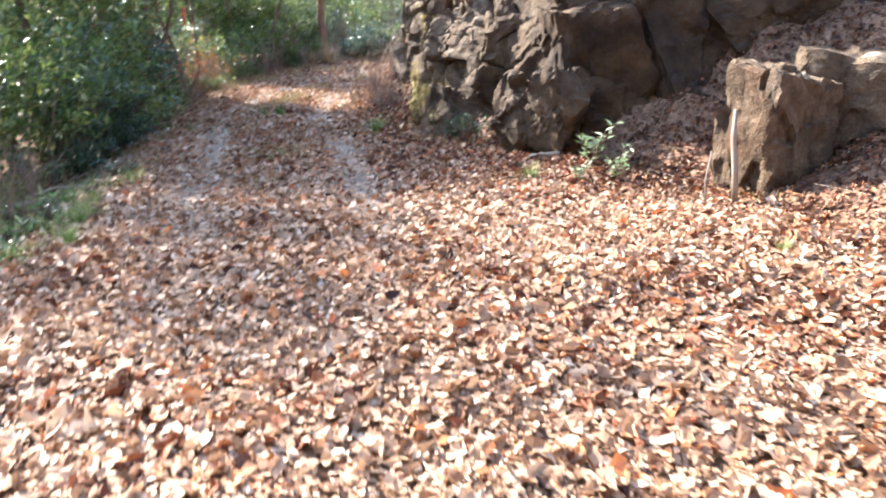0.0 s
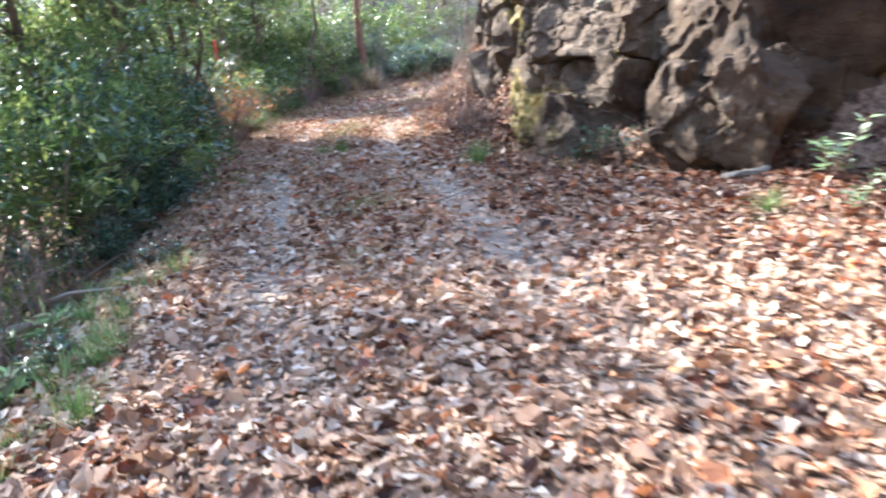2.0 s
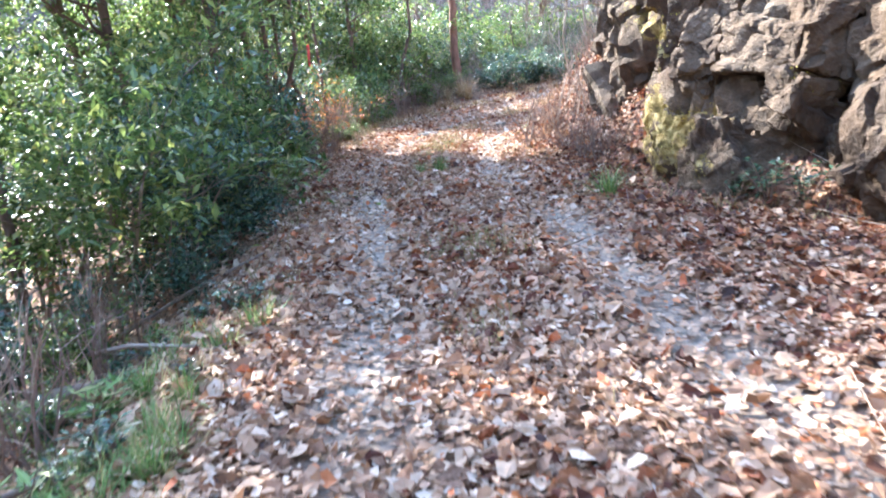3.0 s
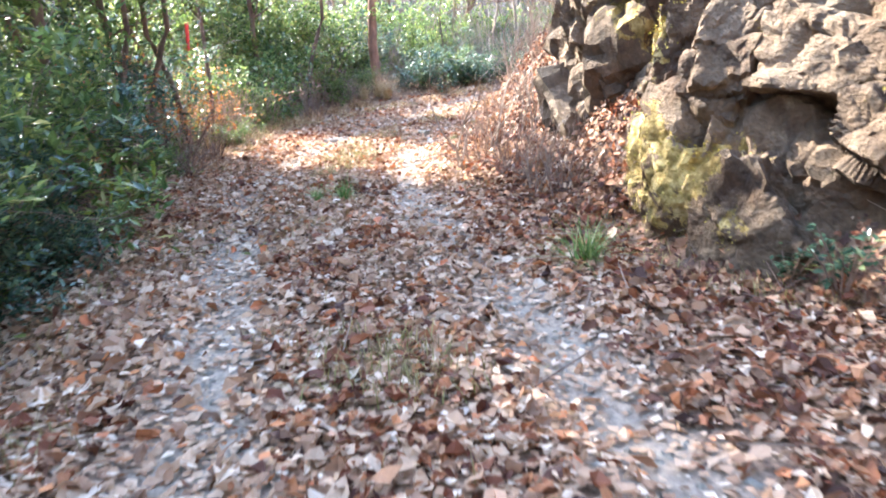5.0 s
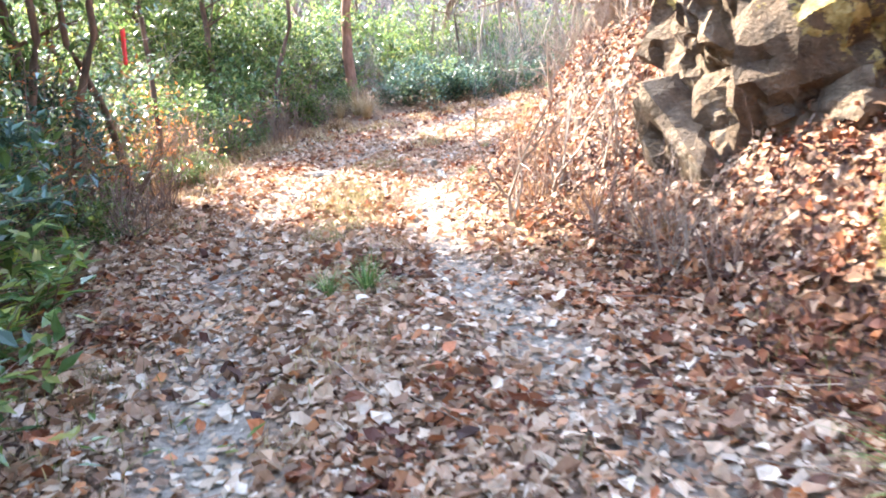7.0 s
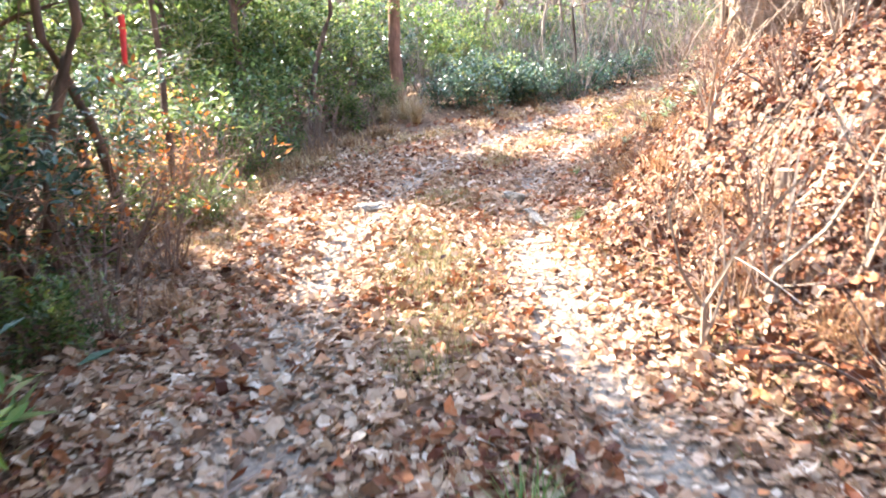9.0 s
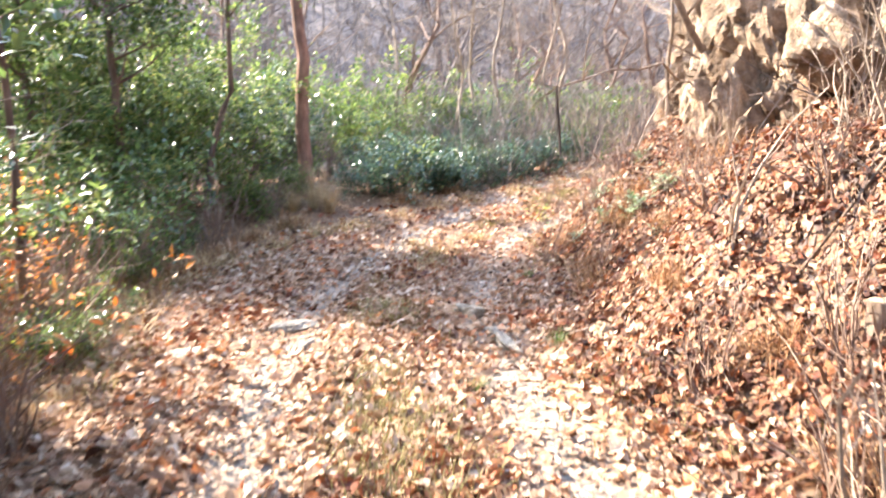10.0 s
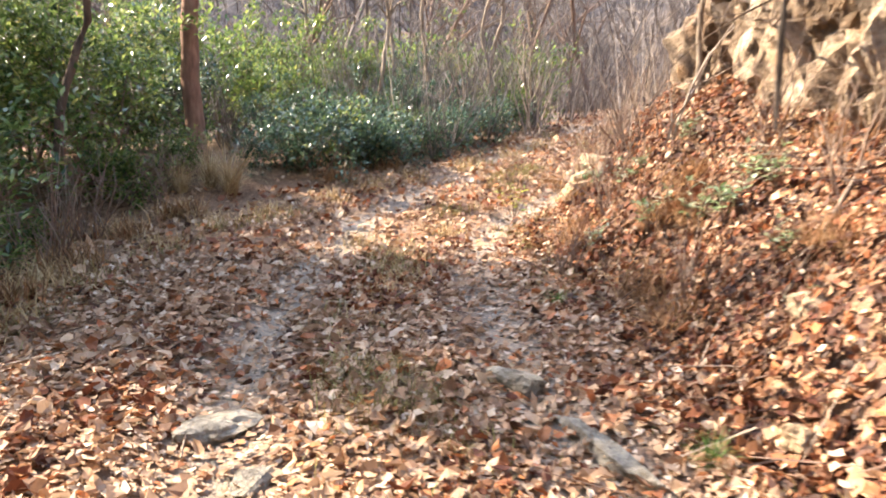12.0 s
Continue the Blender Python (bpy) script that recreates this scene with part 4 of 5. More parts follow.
put(pale, [(1.66, 7.8, 0, 1.3), (1.8, 7.15, 60, 1.0), (1.35, 6.9, 20, 0.7), 
           (-0.45, 20.6, 0, 1.1), (-0.3, 20.15, 90, 1.0), (-0.6, 21.2, 30, 0.8), (0.55, 23.5, 60, 0.9), (0.2, 22.6, 10, 0.8), (-1.0, 18.4, 0, 0.5), (-0.2, 19.5, 30, 0.9), (-0.55, 19.0, 70, 0.7), (0.1, 20.9, 20, 0.8), (-0.1, 21.5, 110, 0.8), (-0.47, 19.64, 0, 1.1), (-0.18, 19.75, 70, 0.9), (-0.03, 21.39, 30, 0.7)],
    "pale plants on the bank")
dark_plant = leafy_plant("leafy_plant", "small dark evergreen plant with shining leaves at the rock's foot", 0.42, 110, 0.085, 0.95, 56, DARKGREEN, stems=8)
put(dark_plant, [(0.30, 9.75, 0, 1.1), (0.50, 9.55, 80, 1.0), (0.12, 10.0, 150, 0.8)], "dark plants at the rock's foot")
verge = leafy_plant("leafy_plant", "low dark green plant with small leaves on the trail's verge", 0.2, 90, 0.05, 0.95, 57, DARKGREEN, stems=9)
vg = np.random.default_rng(58)
put(verge, [(float(edge_left(y) - vg.uniform(0.0, 1.1)), float(y), float(vg.uniform(0, 360)), float(vg.uniform(0.7, 1.4))) for y in vg.uniform(3.6, 8.2, 40)],
    "low plants on the trail's verge")
yellow = leafy_plant("leafy_plant", "small yellow-green plant at the trail's edge", 0.5, 40, 0.085, 0.9, 54, YELLOWGREEN, stems=6)
put(yellow, [(-0.35, 23.6, 0, 1.0), (-5.8, 17.8, 0, 0.9), (-6.0, 20.2, 20, 0.8)], "yellow-green plants")


def tuft(name, label, tall, n, seed, mat, spread=0.8, droop=0.5, category="grass", root_wide=0.06):
    """A clump of arching blades."""
    g = np.random.default_rng(seed)
    b = Builder()
    for k in range(n):
        a, u = g.uniform(0, 6.283), g.uniform(0.25, 1.0) * spread
        L = tall * g.uniform(0.6, 1.2)
        side = np.array([-math.sin(a), math.cos(a), 0]) * g.uniform(0.003, 0.006)
        ra = g.uniform(0, 6.283)
        root = np.array([math.cos(ra), math.sin(ra), 0]) * g.uniform(0, root_wide)
        V = []
        for i in range(5):
            q = i / 4
            out = L * u * q ** 1.3
            z = L * (q * math.sqrt(max(0.05, 1 - u * u * 0.5)) - droop * u * q * q)
            c = root + np.array([math.cos(a), math.sin(a), 0]) * out + np.array([0, 0, z - 0.01])
            w = 1 - 0.85 * q
            V += [c - side * w, c + side * w]
        b.add(V, [(2 * i, 2 * i + 1, 2 * i + 3, 2 * i + 2) for i in range(4)])
    top = tagged(new(name), label, category)
    tagged(b.make("grass", mat, top), kind="stuff")
    return top


sedge = tuft("sedge_tuft", "arching green sedge tuft among fallen leaves", 0.36, 130, 61, SEDGE, 0.9, 0.6)
put(sedge, [(-0.95, 10.5, 0, 1.3), (0.9, 7.15, 40, 0.8), (-2.95, 13.15, 80, 1.0), (-3.2, 13.0, 10, 0.85), (2.3, 4.6, 20, 0.5),
            (-2.75, 17.0, 0, 0.5), (-1.9, 17.9, 60, 0.6), (-3.5, 5.9, 90, 0.7), (-3.3, 5.2, 0, 0.7), (-3.6, 6.7, 0, 0.8), (-1.5, 20.2, 30, 0.6), (-2.95, 5.35, 20, 0.7), (-3.1, 5.9, 70, 0.75), (-3.25, 6.5, 130, 0.7), (-3.05, 4.8, 200, 0.65)], "sedge tufts")
thin_grass = tuft("grass_tuft", "thin grey-green grass tuft on the trail's verge", 0.22, 70, 65, SEDGE, 0.9, 0.45, root_wide=0.1)
put(thin_grass, [(float(edge_left(y) - vg.uniform(-0.2, 0.7)), float(y), float(vg.uniform(0, 360)), float(vg.uniform(0.7, 1.3))) for y in vg.uniform(3.6, 7.6, 26)],
    "thin grass on the trail's verge")
dry = tuft("dry_grass_tuft", "dry brown grass tuft on the trail's middle strip", 0.17, 240, 62, STRAW, 1.25, 0.5, root_wide=0.2)
put(dry, [(-2.65, 21.0, 0, 1.3), (-2.4, 21.5, 50, 1.5), (-2.2, 22.1, 10, 1.4), (-2.9, 20.3, 90, 1.1), (-3.0, 12.0, 20, 1.0), (-2.9, 14.2, 80, 0.9),
          (-1.5, 22.9, 0, 1.3), (-4.5, 23.0, 60, 1.5), (-3.9, 23.7, 30, 1.6), (-3.3, 24.1, 0, 1.5), (-0.2, 25.8, 0, 1.6), (0.9, 26.7, 40, 1.6), (-2.5, 24.6, 10, 1.5),
          (-5.4, 21.8, 80, 1.5), (-5.7, 20.6, 20, 1.6), (0.0, 23.2, 0, 1.4), (0.7, 24.0, 10, 1.4), (-5.7, 19.4, 0, 1.5), (-5.4, 17.2, 30, 1.3), (-1.75, 17.2, 0, 1.2),
          (-1.8, 25.0, 70, 1.6), (-1.2, 25.4, 20, 1.5), (1.6, 25.2, 50, 1.5), (2.4, 26.2, 0, 1.5), (1.9, 27.6, 0, 1.6), (-4.3, 24.4, 0, 1.6), (-4.9, 24.0, 40, 1.5),
          (-5.5, 22.6, 40, 1.6), (-6.0, 21.4, 0, 1.5), (-5.5, 18.8, 20, 2.0), (-5.7, 19.9, 80, 2.2), (-5.5, 20.9, 150, 2.0), (-5.9, 21.9, 30, 2.2), (-5.3, 22.0, 60, 2.0), (-3.1, 11.2, 0, 0.8), (-2.8, 9.6, 30, 0.7), (-3.2, 13.6, 50, 0.8), (-2.5, 22.8, 30, 1.2), (-3.0, 5.6, 0, 1.0), (-3.2, 6.2, 40, 1.1), (-3.15, 5.1, 80, 1.0), (-3.35, 6.8, 10, 1.1), (-3.45, 7.5, 60, 1.0)],
    "dry grass tufts")
BRACKEN = leafy("dead_bracken", [(0.0, (0.15, 0.075, 0.035)), (0.6, (0.33, 0.17, 0.08)), (1.0, (0.50, 0.32, 0.17))], 0.8, 0.2, 0.2)
bracken = tuft("dead_bracken", "brown clump of dead bracken and grass at the trail's edge", 0.27, 300, 64, BRACKEN, 1.3, 0.55, "bracken", 0.24)
put(bracken, [(-1.35, 15.2, 0, 1.0), (-1.1, 16.2, 50, 1.1), (-0.75, 19.9, 20, 1.5), (-1.0, 19.3, 80, 1.2), (-0.3, 20.4, 0, 1.3), (-0.6, 18.5, 60, 1.1), (-1.2, 17.3, 10, 1.0),
              (-5.5, 16.7, 40, 1.3), (-5.6, 18.2, 0, 1.4), (-5.8, 19.2, 90, 1.5), (-5.6, 20.4, 10, 1.5), (-5.5, 21.5, 70, 1.6), (-5.2, 22.6, 30, 1.6), (-4.8, 23.5, 0, 1.5),
              (-4.3, 24.3, 50, 1.5), (-5.1, 15.6, 0, 1.1), (-0.2, 22.0, 0, 1.2), (0.3, 22.9, 40, 1.3), (-0.9, 13.4, 0, 0.9), (-1.1, 14.4, 70, 1.0), (-6.3, 20.9, 0, 1.6),
              (-6.2, 22.8, 20, 1.8), (-6.5, 19.4, 0, 1.9), (-6.6, 21.8, 60, 2.0), (-6.1, 20.0, 30, 1.8), (-6.7, 20.5, 90, 2.0), (-6.0, 23.4, 10, 1.8), (-6.3, 18.6, 40, 1.8), (-5.9, 17.6, 0, 1.6), (0.2, 19.3, 0, 1.2), (0.0, 20.6, 40, 1.3), (-0.45, 21.6, 80, 1.2), (0.45, 20.0, 10, 1.1), (-0.2, 18.2, 60, 1.1), (-5.6, 24.2, 0, 1.5), (-2.3, 25.4, 60, 1.3), (-1.4, 26.0, 0, 1.3), (-4.3, 8.0, 0, 1.0), (-4.0, 6.9, 40, 1.0), (-3.9, 5.9, 80, 0.9), (0.9, 25.0, 10, 1.2)],
    "dead bracken clumps")
straw = tuft("straw_clump", "drooping clump of pale straw at the tree's foot", 0.75, 240, 63, STRAW, 0.8, 0.9)
put(straw, [(-3.7, 25.0, 0, 1.25), (-3.95, 25.3, 70, 1.1), (-4.3, 25.1, 20, 0.9)], "straw at the tree's foot")


def strip_grass():
    """Short trampled grass in patches on the trail's middle strip and edges, one mesh."""
    g = np.random.default_rng(66)
    n = 60000
    Y = g.uniform(6, 29, n)
    X = np.interp(Y, MID_Y, MID_X) + g.normal(0, 0.22, n)
    side = g.random(n) < 0.4
    X = np.where(side, np.where(g.random(n) < 0.6, edge_left(Y), edge_right(Y)) + g.normal(0, 0.25, n), X)
    k = g.random(n) < np.clip((vnoise(X * 1.5 + 2, Y * 1.1, 91) - 0.5) * 4, 0.02, 1) * np.interp(Y, (6, 12, 20, 29), (0.35, 0.6, 0.8, 1.0))
    X, Y = X[k], Y[k]
    n = len(X)
    L, a, lean = g.uniform(0.05, 0.15, n), g.uniform(0, 6.283, n), g.uniform(0.3, 1.3, n)
    d = np.stack([np.cos(a), np.sin(a)], 1)
    w = g.uniform(0.0018, 0.004, n)
    Z = height(X, Y) + 0.005
    V = []
    for q, f in ((0, 1), (0.55, 0.8), (1, 0.12)):
        out = L * lean * q ** 1.5 * 0.8
        x, y, z = X + d[:, 0] * out, Y + d[:, 1] * out, Z + L * (q - 0.3 * lean * q * q)
        V += [np.stack([x - d[:, 1] * w * f, y + d[:, 0] * w * f, z], 1), np.stack([x + d[:, 1] * w * f, y - d[:, 0] * w * f, z], 1)]
    V = np.stack(V, 1).reshape(-1, 3)
    i = np.arange(n)[:, None] * 6
    F = np.concatenate([i + np.array([0, 1, 3, 2]), i + np.array([2, 3, 5, 4])])
    tagged(mesh_object("trail_grass", V, F, TRAILGRASS), "short trampled brown-green grass on the trail's middle strip", "grass", kind="stuff")


TRAILGRASS = leafy("trampled_grass", [(0.0, (0.10, 0.075, 0.03)), (0.4, (0.20, 0.15, 0.06)), (0.7, (0.22, 0.22, 0.07)), (1.0, (0.46, 0.34, 0.16))], 0.7, 0.2, 0.2)
strip_grass()


# brown twiggy brush
def brush(name, label, tall, n, seed, mat, levels=1, wide=0.7, category="shrub", r0=0.006):
    g = np.random.default_rng(seed)
    ends = []
    top = tagged(new(name), label, category)
    for k in range(n):
        b = Builder()
        a = g.uniform(0, 6.283)
        w = (math.cos(a) * g.uniform(0.1, wide), math.sin(a) * g.uniform(0.1, wide), 1)
        branching(b, g, (g.normal(0, 0.08), g.normal(0, 0.08), -0.04), w, tall * g.uniform(0.5, 1.0), r0 * g.uniform(0.7, 1.5), levels, ends, 0.35, (2, 4), 4)
        b.make("stem", mat, top)
    return top


brush_a = brush("bare_shrub", "leafless brown twiggy shrub at the trail's edge", 0.95, 16, 71, TWIG, r0=0.009)
put(brush_a, [(-1.5, 15.05, 0, 1.0), (-1.2, 13.9, 50, 0.9), (-1.1, 15.7, 90, 0.9), (-5.4, 16.4, 10, 1.0), (-5.9, 18.6, 70, 1.1), (-6.0, 19.8, 30, 1.2),
              (-5.9, 21.5, 120, 1.2), (-5.4, 22.7, 0, 1.2), (-5.2, 23.6, 60, 1.1), (-4.7, 9.2, 20, 0.8), (-5.3, 15.2, 200, 0.9), (-0.6, 16.6, 40, 0.9),
              (-0.2, 21.6, 10, 1.0), (0.6, 22.6, 80, 1.1), (-0.7, 17.8, 30, 0.9), (1.6, 25.2, 0, 1.1), (2.6, 26.2, 50, 1.2), (-0.9, 19.4, 100, 0.7), (-1.0, 21.0, 40, 0.8),
              (-0.2, 18.9, 0, 0.9), (0.1, 19.9, 60, 0.9), (-1.5, 16.3, 10, 0.8), (-6.4, 22.9, 20, 1.2), (-4.6, 24.9, 80, 0.9), (0.9, 23.9, 0, 1.1),
              (-0.8, 12.6, 20, 0.8), (-1.0, 13.3, 60, 0.8), (3.6, 27.6, 10, 1.3), (0.2, 24.9, 30, 0.6), (-4.4, 7.4, 0, 0.8), (-6.2, 15.1, 10, 1.6), (-6.5, 16.0, 70, 1.7), (-6.9, 15.3, 130, 1.8), (-6.3, 16.8, 200, 1.6), (-7.2, 16.2, 250, 1.9), (-4.3, 6.0, 50, 0.8), (-4.0, 6.3, 90, 0.9), (-4.4, 6.8, 150, 1.0), (-4.6, 7.9, 200, 1.0), (-4.1, 5.4, 30, 0.8), (-5.7, 18.3, 100, 1.1), (-5.8, 20.6, 60, 1.1)], "bare shrubs")
brush_b = brush("bare_shrub", "pale leafless shrub with fine branches on the bank", 1.5, 9, 72, PALETWIG, 2, 0.6, r0=0.012)
put(brush_b, [(-0.9, 14.7, 0, 0.8), (-0.3, 16.4, 60, 0.9), (-1.0, 12.9, 140, 0.55),
              (3.6, 27.4, 0, 1.3), (1.3, 23.4, 30, 0.9), (4.9, 28.2, 70, 1.3), (-6.4, 17.4, 0, 1.1), (-6.4, 20.0, 50, 1.2), (0.0, 17.0, 200, 0.9),
              (0.4, 29.8, 10, 1.7), (1.6, 30.6, 60, 1.8), (3.2, 31.2, 20, 1.8), (-1.0, 31.4, 90, 1.6), (2.2, 28.6, 70, 1.4)], "bare shrubs")
sapling = brush("sapling", "thin leafless sapling with forked pale stems", 1.5, 3, 73, PALETWIG, 2, 0.45, "sapling", 0.02)
put(sapling, [(-1.72, 14.8, 0, 1.0), (-1.4, 14.95, 110, 1.0), (-1.0, 17.0, 40, 0.9), (0.1, 21.2, 60, 1.0)], "saplings on the bank")
autumn = evergreen("autumn_shrub", "twiggy shrub with sparse orange autumn leaves", 1.9, 1.8, 74, AUTUMN, 0.085, 420, 6, low=0.25, twig=TWIG)
put(autumn, [(-6.4, 15.3, 200, 1.0), (-6.8, 16.6, 300, 1.1), (-5.9, 16.3, 0, 0.95), (-6.3, 14.2, 90, 0.9), (-6.2, 18.4, 40, 0.8), (-6.5, 19.3, 100, 0.8)], "autumn shrubs")


# ---- trees ----
def tree(name, label, trunk_pts, radii, seed, bark_mat, limbs, limb_len, levels=2, foliage=None, category="tree", from_h=0.35):
    g = np.random.default_rng(seed)
    top = tagged(new(name), label, category)
    b = Builder()
    pts = []
    for k in range(len(trunk_pts) - 1):
        for q in np.linspace(0, 1, 5)[:-1]:
            pts.append(Vector(trunk_pts[k]).lerp(Vector(trunk_pts[k + 1]), q) + Vector(g.normal(0, 0.012, 3)))
    pts.append(Vector(trunk_pts[-1]))
    rr = np.interp(np.linspace(0, 1, len(pts)), np.linspace(0, 1, len(radii)), radii)
    rr[0] *= 1.35
    b.tube(pts, rr, 12)
    b.make("trunk", bark_mat, top, True)
    ends = []
    for k in range(limbs):
        c = Builder()
        i = int(len(pts) * g.uniform(from_h, 0.98))
        a = g.uniform(0, 6.283)
        branching(c, g, pts[i], (math.cos(a), math.sin(a), g.uniform(0.2, 0.9)), limb_len * g.uniform(0.6, 1.1), rr[i] * 0.45, levels, ends, 0.3, (3, 4))
        c.make("limb", bark_mat, top)
    if foliage:
        mat, n, size = foliage
        E = np.array([e[0][:] for e in ends])
        k = g.integers(0, len(E), n)
        leaf_cloud("crown", E[k] + g.normal(0, size * 1.4, (n, 3)), g.normal(0, 1, (n, 3)), g.uniform(0.6, 1.2, n) * size, 1.0, g, mat, top)
    return top


lone = tree("tree", "slim straight tree with red-brown bark beside the trail", [(0, 0, -0.2), (-0.06, 0, 1.2), (0.03, 0, 2.4), (-0.12, 0, 4.2), (0.1, 0.1, 7.0)],
            (0.14, 0.125, 0.11, 0.09, 0.05), 81, BARK_RED, 9, 1.6, 2, (GREEN, 900, 0.1), from_h=0.65)
put(lone, [(-4.08, 26.3, 0, 1.0)])
tall = tree("evergreen_shade_tree", "slender evergreen tree placed for shade, some behind the shrubs, some unseen", [(0, 0, -0.2), (0.1, 0, 1.6), (-0.1, 0.1, 3.2), (0.05, 0.1, 6.2)],
            (0.085, 0.075, 0.06, 0.025), 84, BARK_BROWN, 22, 1.5, 2, (GREEN, 9000, 0.13), from_h=0.5)
# First row: behind the left shrubs, set so that their crowns shade the trail.
put(tall, [(-7.0, 12.6, 0, 1.0), (-7.8, 17.3, 250, 1.0), (-6.3, 14.2, 160, 0.95), (-6.7, 9.4, 280, 1.0), (-6.9, 16.9, 20, 0.85), (-7.5, 15.6, 90, 1.05), (-8.6, 14.2, 40, 1.2), (-9.4, 25.2, 60, 1.1), (-8.4, 25.2, 10, 0.95), (-6.8, 24.4, 130, 0.9),
           # Unseen trees behind and right of the start, added to block sky light.
           (-4.5, -6, 0, 1.5), (-1.5, -8, 70, 1.6), (2.0, -7, 140, 1.5), (5.5, -6, 20, 1.7), (8.5, -3, 200, 1.6), (10, 1, 90, 1.6), (9.5, 4.5, 310, 1.5), (-7.5, -3, 30, 1.5), (0.5, -12, 60, 1.8), (6, -11, 0, 1.8)],
    "evergreen trees behind the shrubs")
thin = tree("tree", "thin crooked grey tree among the shrubs", [(0, 0, -0.2), (0.12, 0, 1.2), (0.5, 0.1, 2.3), (0.55, 0.2, 4.5), (0.8, 0.2, 6.0)],
            (0.06, 0.052, 0.042, 0.03, 0.014), 82, BARK_BROWN, 8, 1.3, 2, (GREEN, 700, 0.1), from_h=0.6)
put(thin, [(-5.7, 24.8, 0, 1.0), (-6.4, 15.7, 60, 0.9), (-6.0, 17.2, 210, 0.85), (-6.3, 16.4, 20, 0.9), (-6.6, 17.9, 150, 0.9), (-6.2, 18.8, 90, 0.8), (-6.7, 9.6, 100, 1.0), (-8.8, 17.6, 300, 1.1)], "thin trees among the shrubs")
leaning = tree("leaning_tree", "crooked bare tree leaning from the rocks over the bank",
               [(0.25, 0.1, -0.25), (-0.1, 0.0, 0.05), (-0.45, -0.1, 0.3), (-0.9, -0.2, 0.95), (-1.3, -0.3, 2.2)],
               (0.06, 0.055, 0.045, 0.035, 0.015), 83, BARK_GREY, 10, 1.0, 2, None, from_h=0.2)
leaning.matrix_basis = pose(1.05, 20.6, 2.3)
leaning["group"] = "leaning bare trees"
copy_thing(leaning, pose(1.2, 19.2, 2.25, 0, 0, 50)).scale = (0.8, 0.8, 0.8)


slim = tree("slim_tree", "slim pale leafless tree standing among bare undergrowth", [(0, 0, -0.2), (0.12, 0.05, 0.8), (-0.06, 0, 1.8), (0.22, 0.08, 2.9), (0.1, 0.1, 4.2)],
            (0.036, 0.03, 0.024, 0.008), 86, bark("pale_bark", (0.14, 0.105, 0.08), (0.34, 0.28, 0.22)), 11, 0.9, 2, None, from_h=0.3)
put(slim, [(0.9, 21.8, 60, 0.9), (1.2, 20.0, 120, 0.75), (-0.6, 29.2, 200, 1.3), (0.5, 30.3, 20, 1.4), (1.5, 29.4, 310, 1.2), (-1.9, 30.6, 90, 1.4), (2.4, 30.8, 150, 1.5), (0.1, 31.6, 260, 1.5)], "slim bare trees")


def hanging_branch():
    """A long thin branch out over the trail's edge, with a dark broken twig hanging from it."""
    top = tagged(new("overhanging_branch"), "long thin bare branch with a dark broken twig hanging", "branch")
    b, g, ends = Builder(), np.random.default_rng(88), []
    spine = [(0.9, 20.9, 1.9), (0.45, 20.4, 2.2), (0.05, 19.9, 2.18), (-0.45, 19.25, 2.3), (-0.9, 18.75, 2.2), (-1.35, 18.3, 2.16), (-1.75, 17.85, 2.05), (-2.03, 17.62, 1.98), (-2.3, 17.45, 2.02)]
    b.tube(spine, [0.016, 0.014, 0.013, 0.011, 0.010, 0.008, 0.007, 0.006, 0.003], 6)
    for p in spine[1:-1]:
        for _ in range(2):
            branching(b, g, p, (g.normal(-0.4, 0.5), g.normal(-0.4, 0.5), g.normal(0.35, 0.4)), g.uniform(0.3, 0.7), 0.006, 1, ends, 0.35, (2, 3), 4)
    b.make("branch", BARK_GREY, top)
    c = Builder()
    c.tube([(-2.03, 17.62, 1.99), (-2.02, 17.63, 1.85), (-2.0, 17.64, 1.68), (-1.99, 17.64, 1.5)], [0.008, 0.013, 0.012, 0.008], 6)
    c.make("hanging_twig", BARK_DARK, top, label="dark broken hanging twig")


hanging_branch()

bare = []
for k in range(4):
    g0 = np.random.default_rng(90 + k)
    h = 6.5 + k
    bare.append(tree("bare_tree", "grey leafless woodland tree on the hillside", [(0, 0, -0.3), (g0.normal(0, 0.4), g0.normal(0, 0.4), h * 0.3),
                     (g0.normal(0, 0.9), g0.normal(0, 0.9), h * 0.6), (g0.normal(0, 1.5), g0.normal(0, 1.5), h)], (0.10, 0.08, 0.06, 0.015),
                     95 + k, (TWIG, FARTWIG)[k % 2], 15, 2.4, 2, None, from_h=0.12))
wood = np.random.default_rng(99)
spots = [[] for _ in bare]
tries = 0
while sum(map(len, spots)) < 80 and tries < 4000:
    tries += 1
    x, y = wood.uniform(-26, 30), wood.uniform(27, 62)
    if edge_left(y) - 1.2 < x < edge_right(y) + 1.0 or (x < 1 and y < 33):
        continue
    spots[int(wood.integers(0, 4))].append((float(x), float(y), float(wood.uniform(0, 360)), float(wood.uniform(0.6, 1.1))))
for b_, s_ in zip(bare, spots):
    put(b_, s_, "bare trees on the hillside")


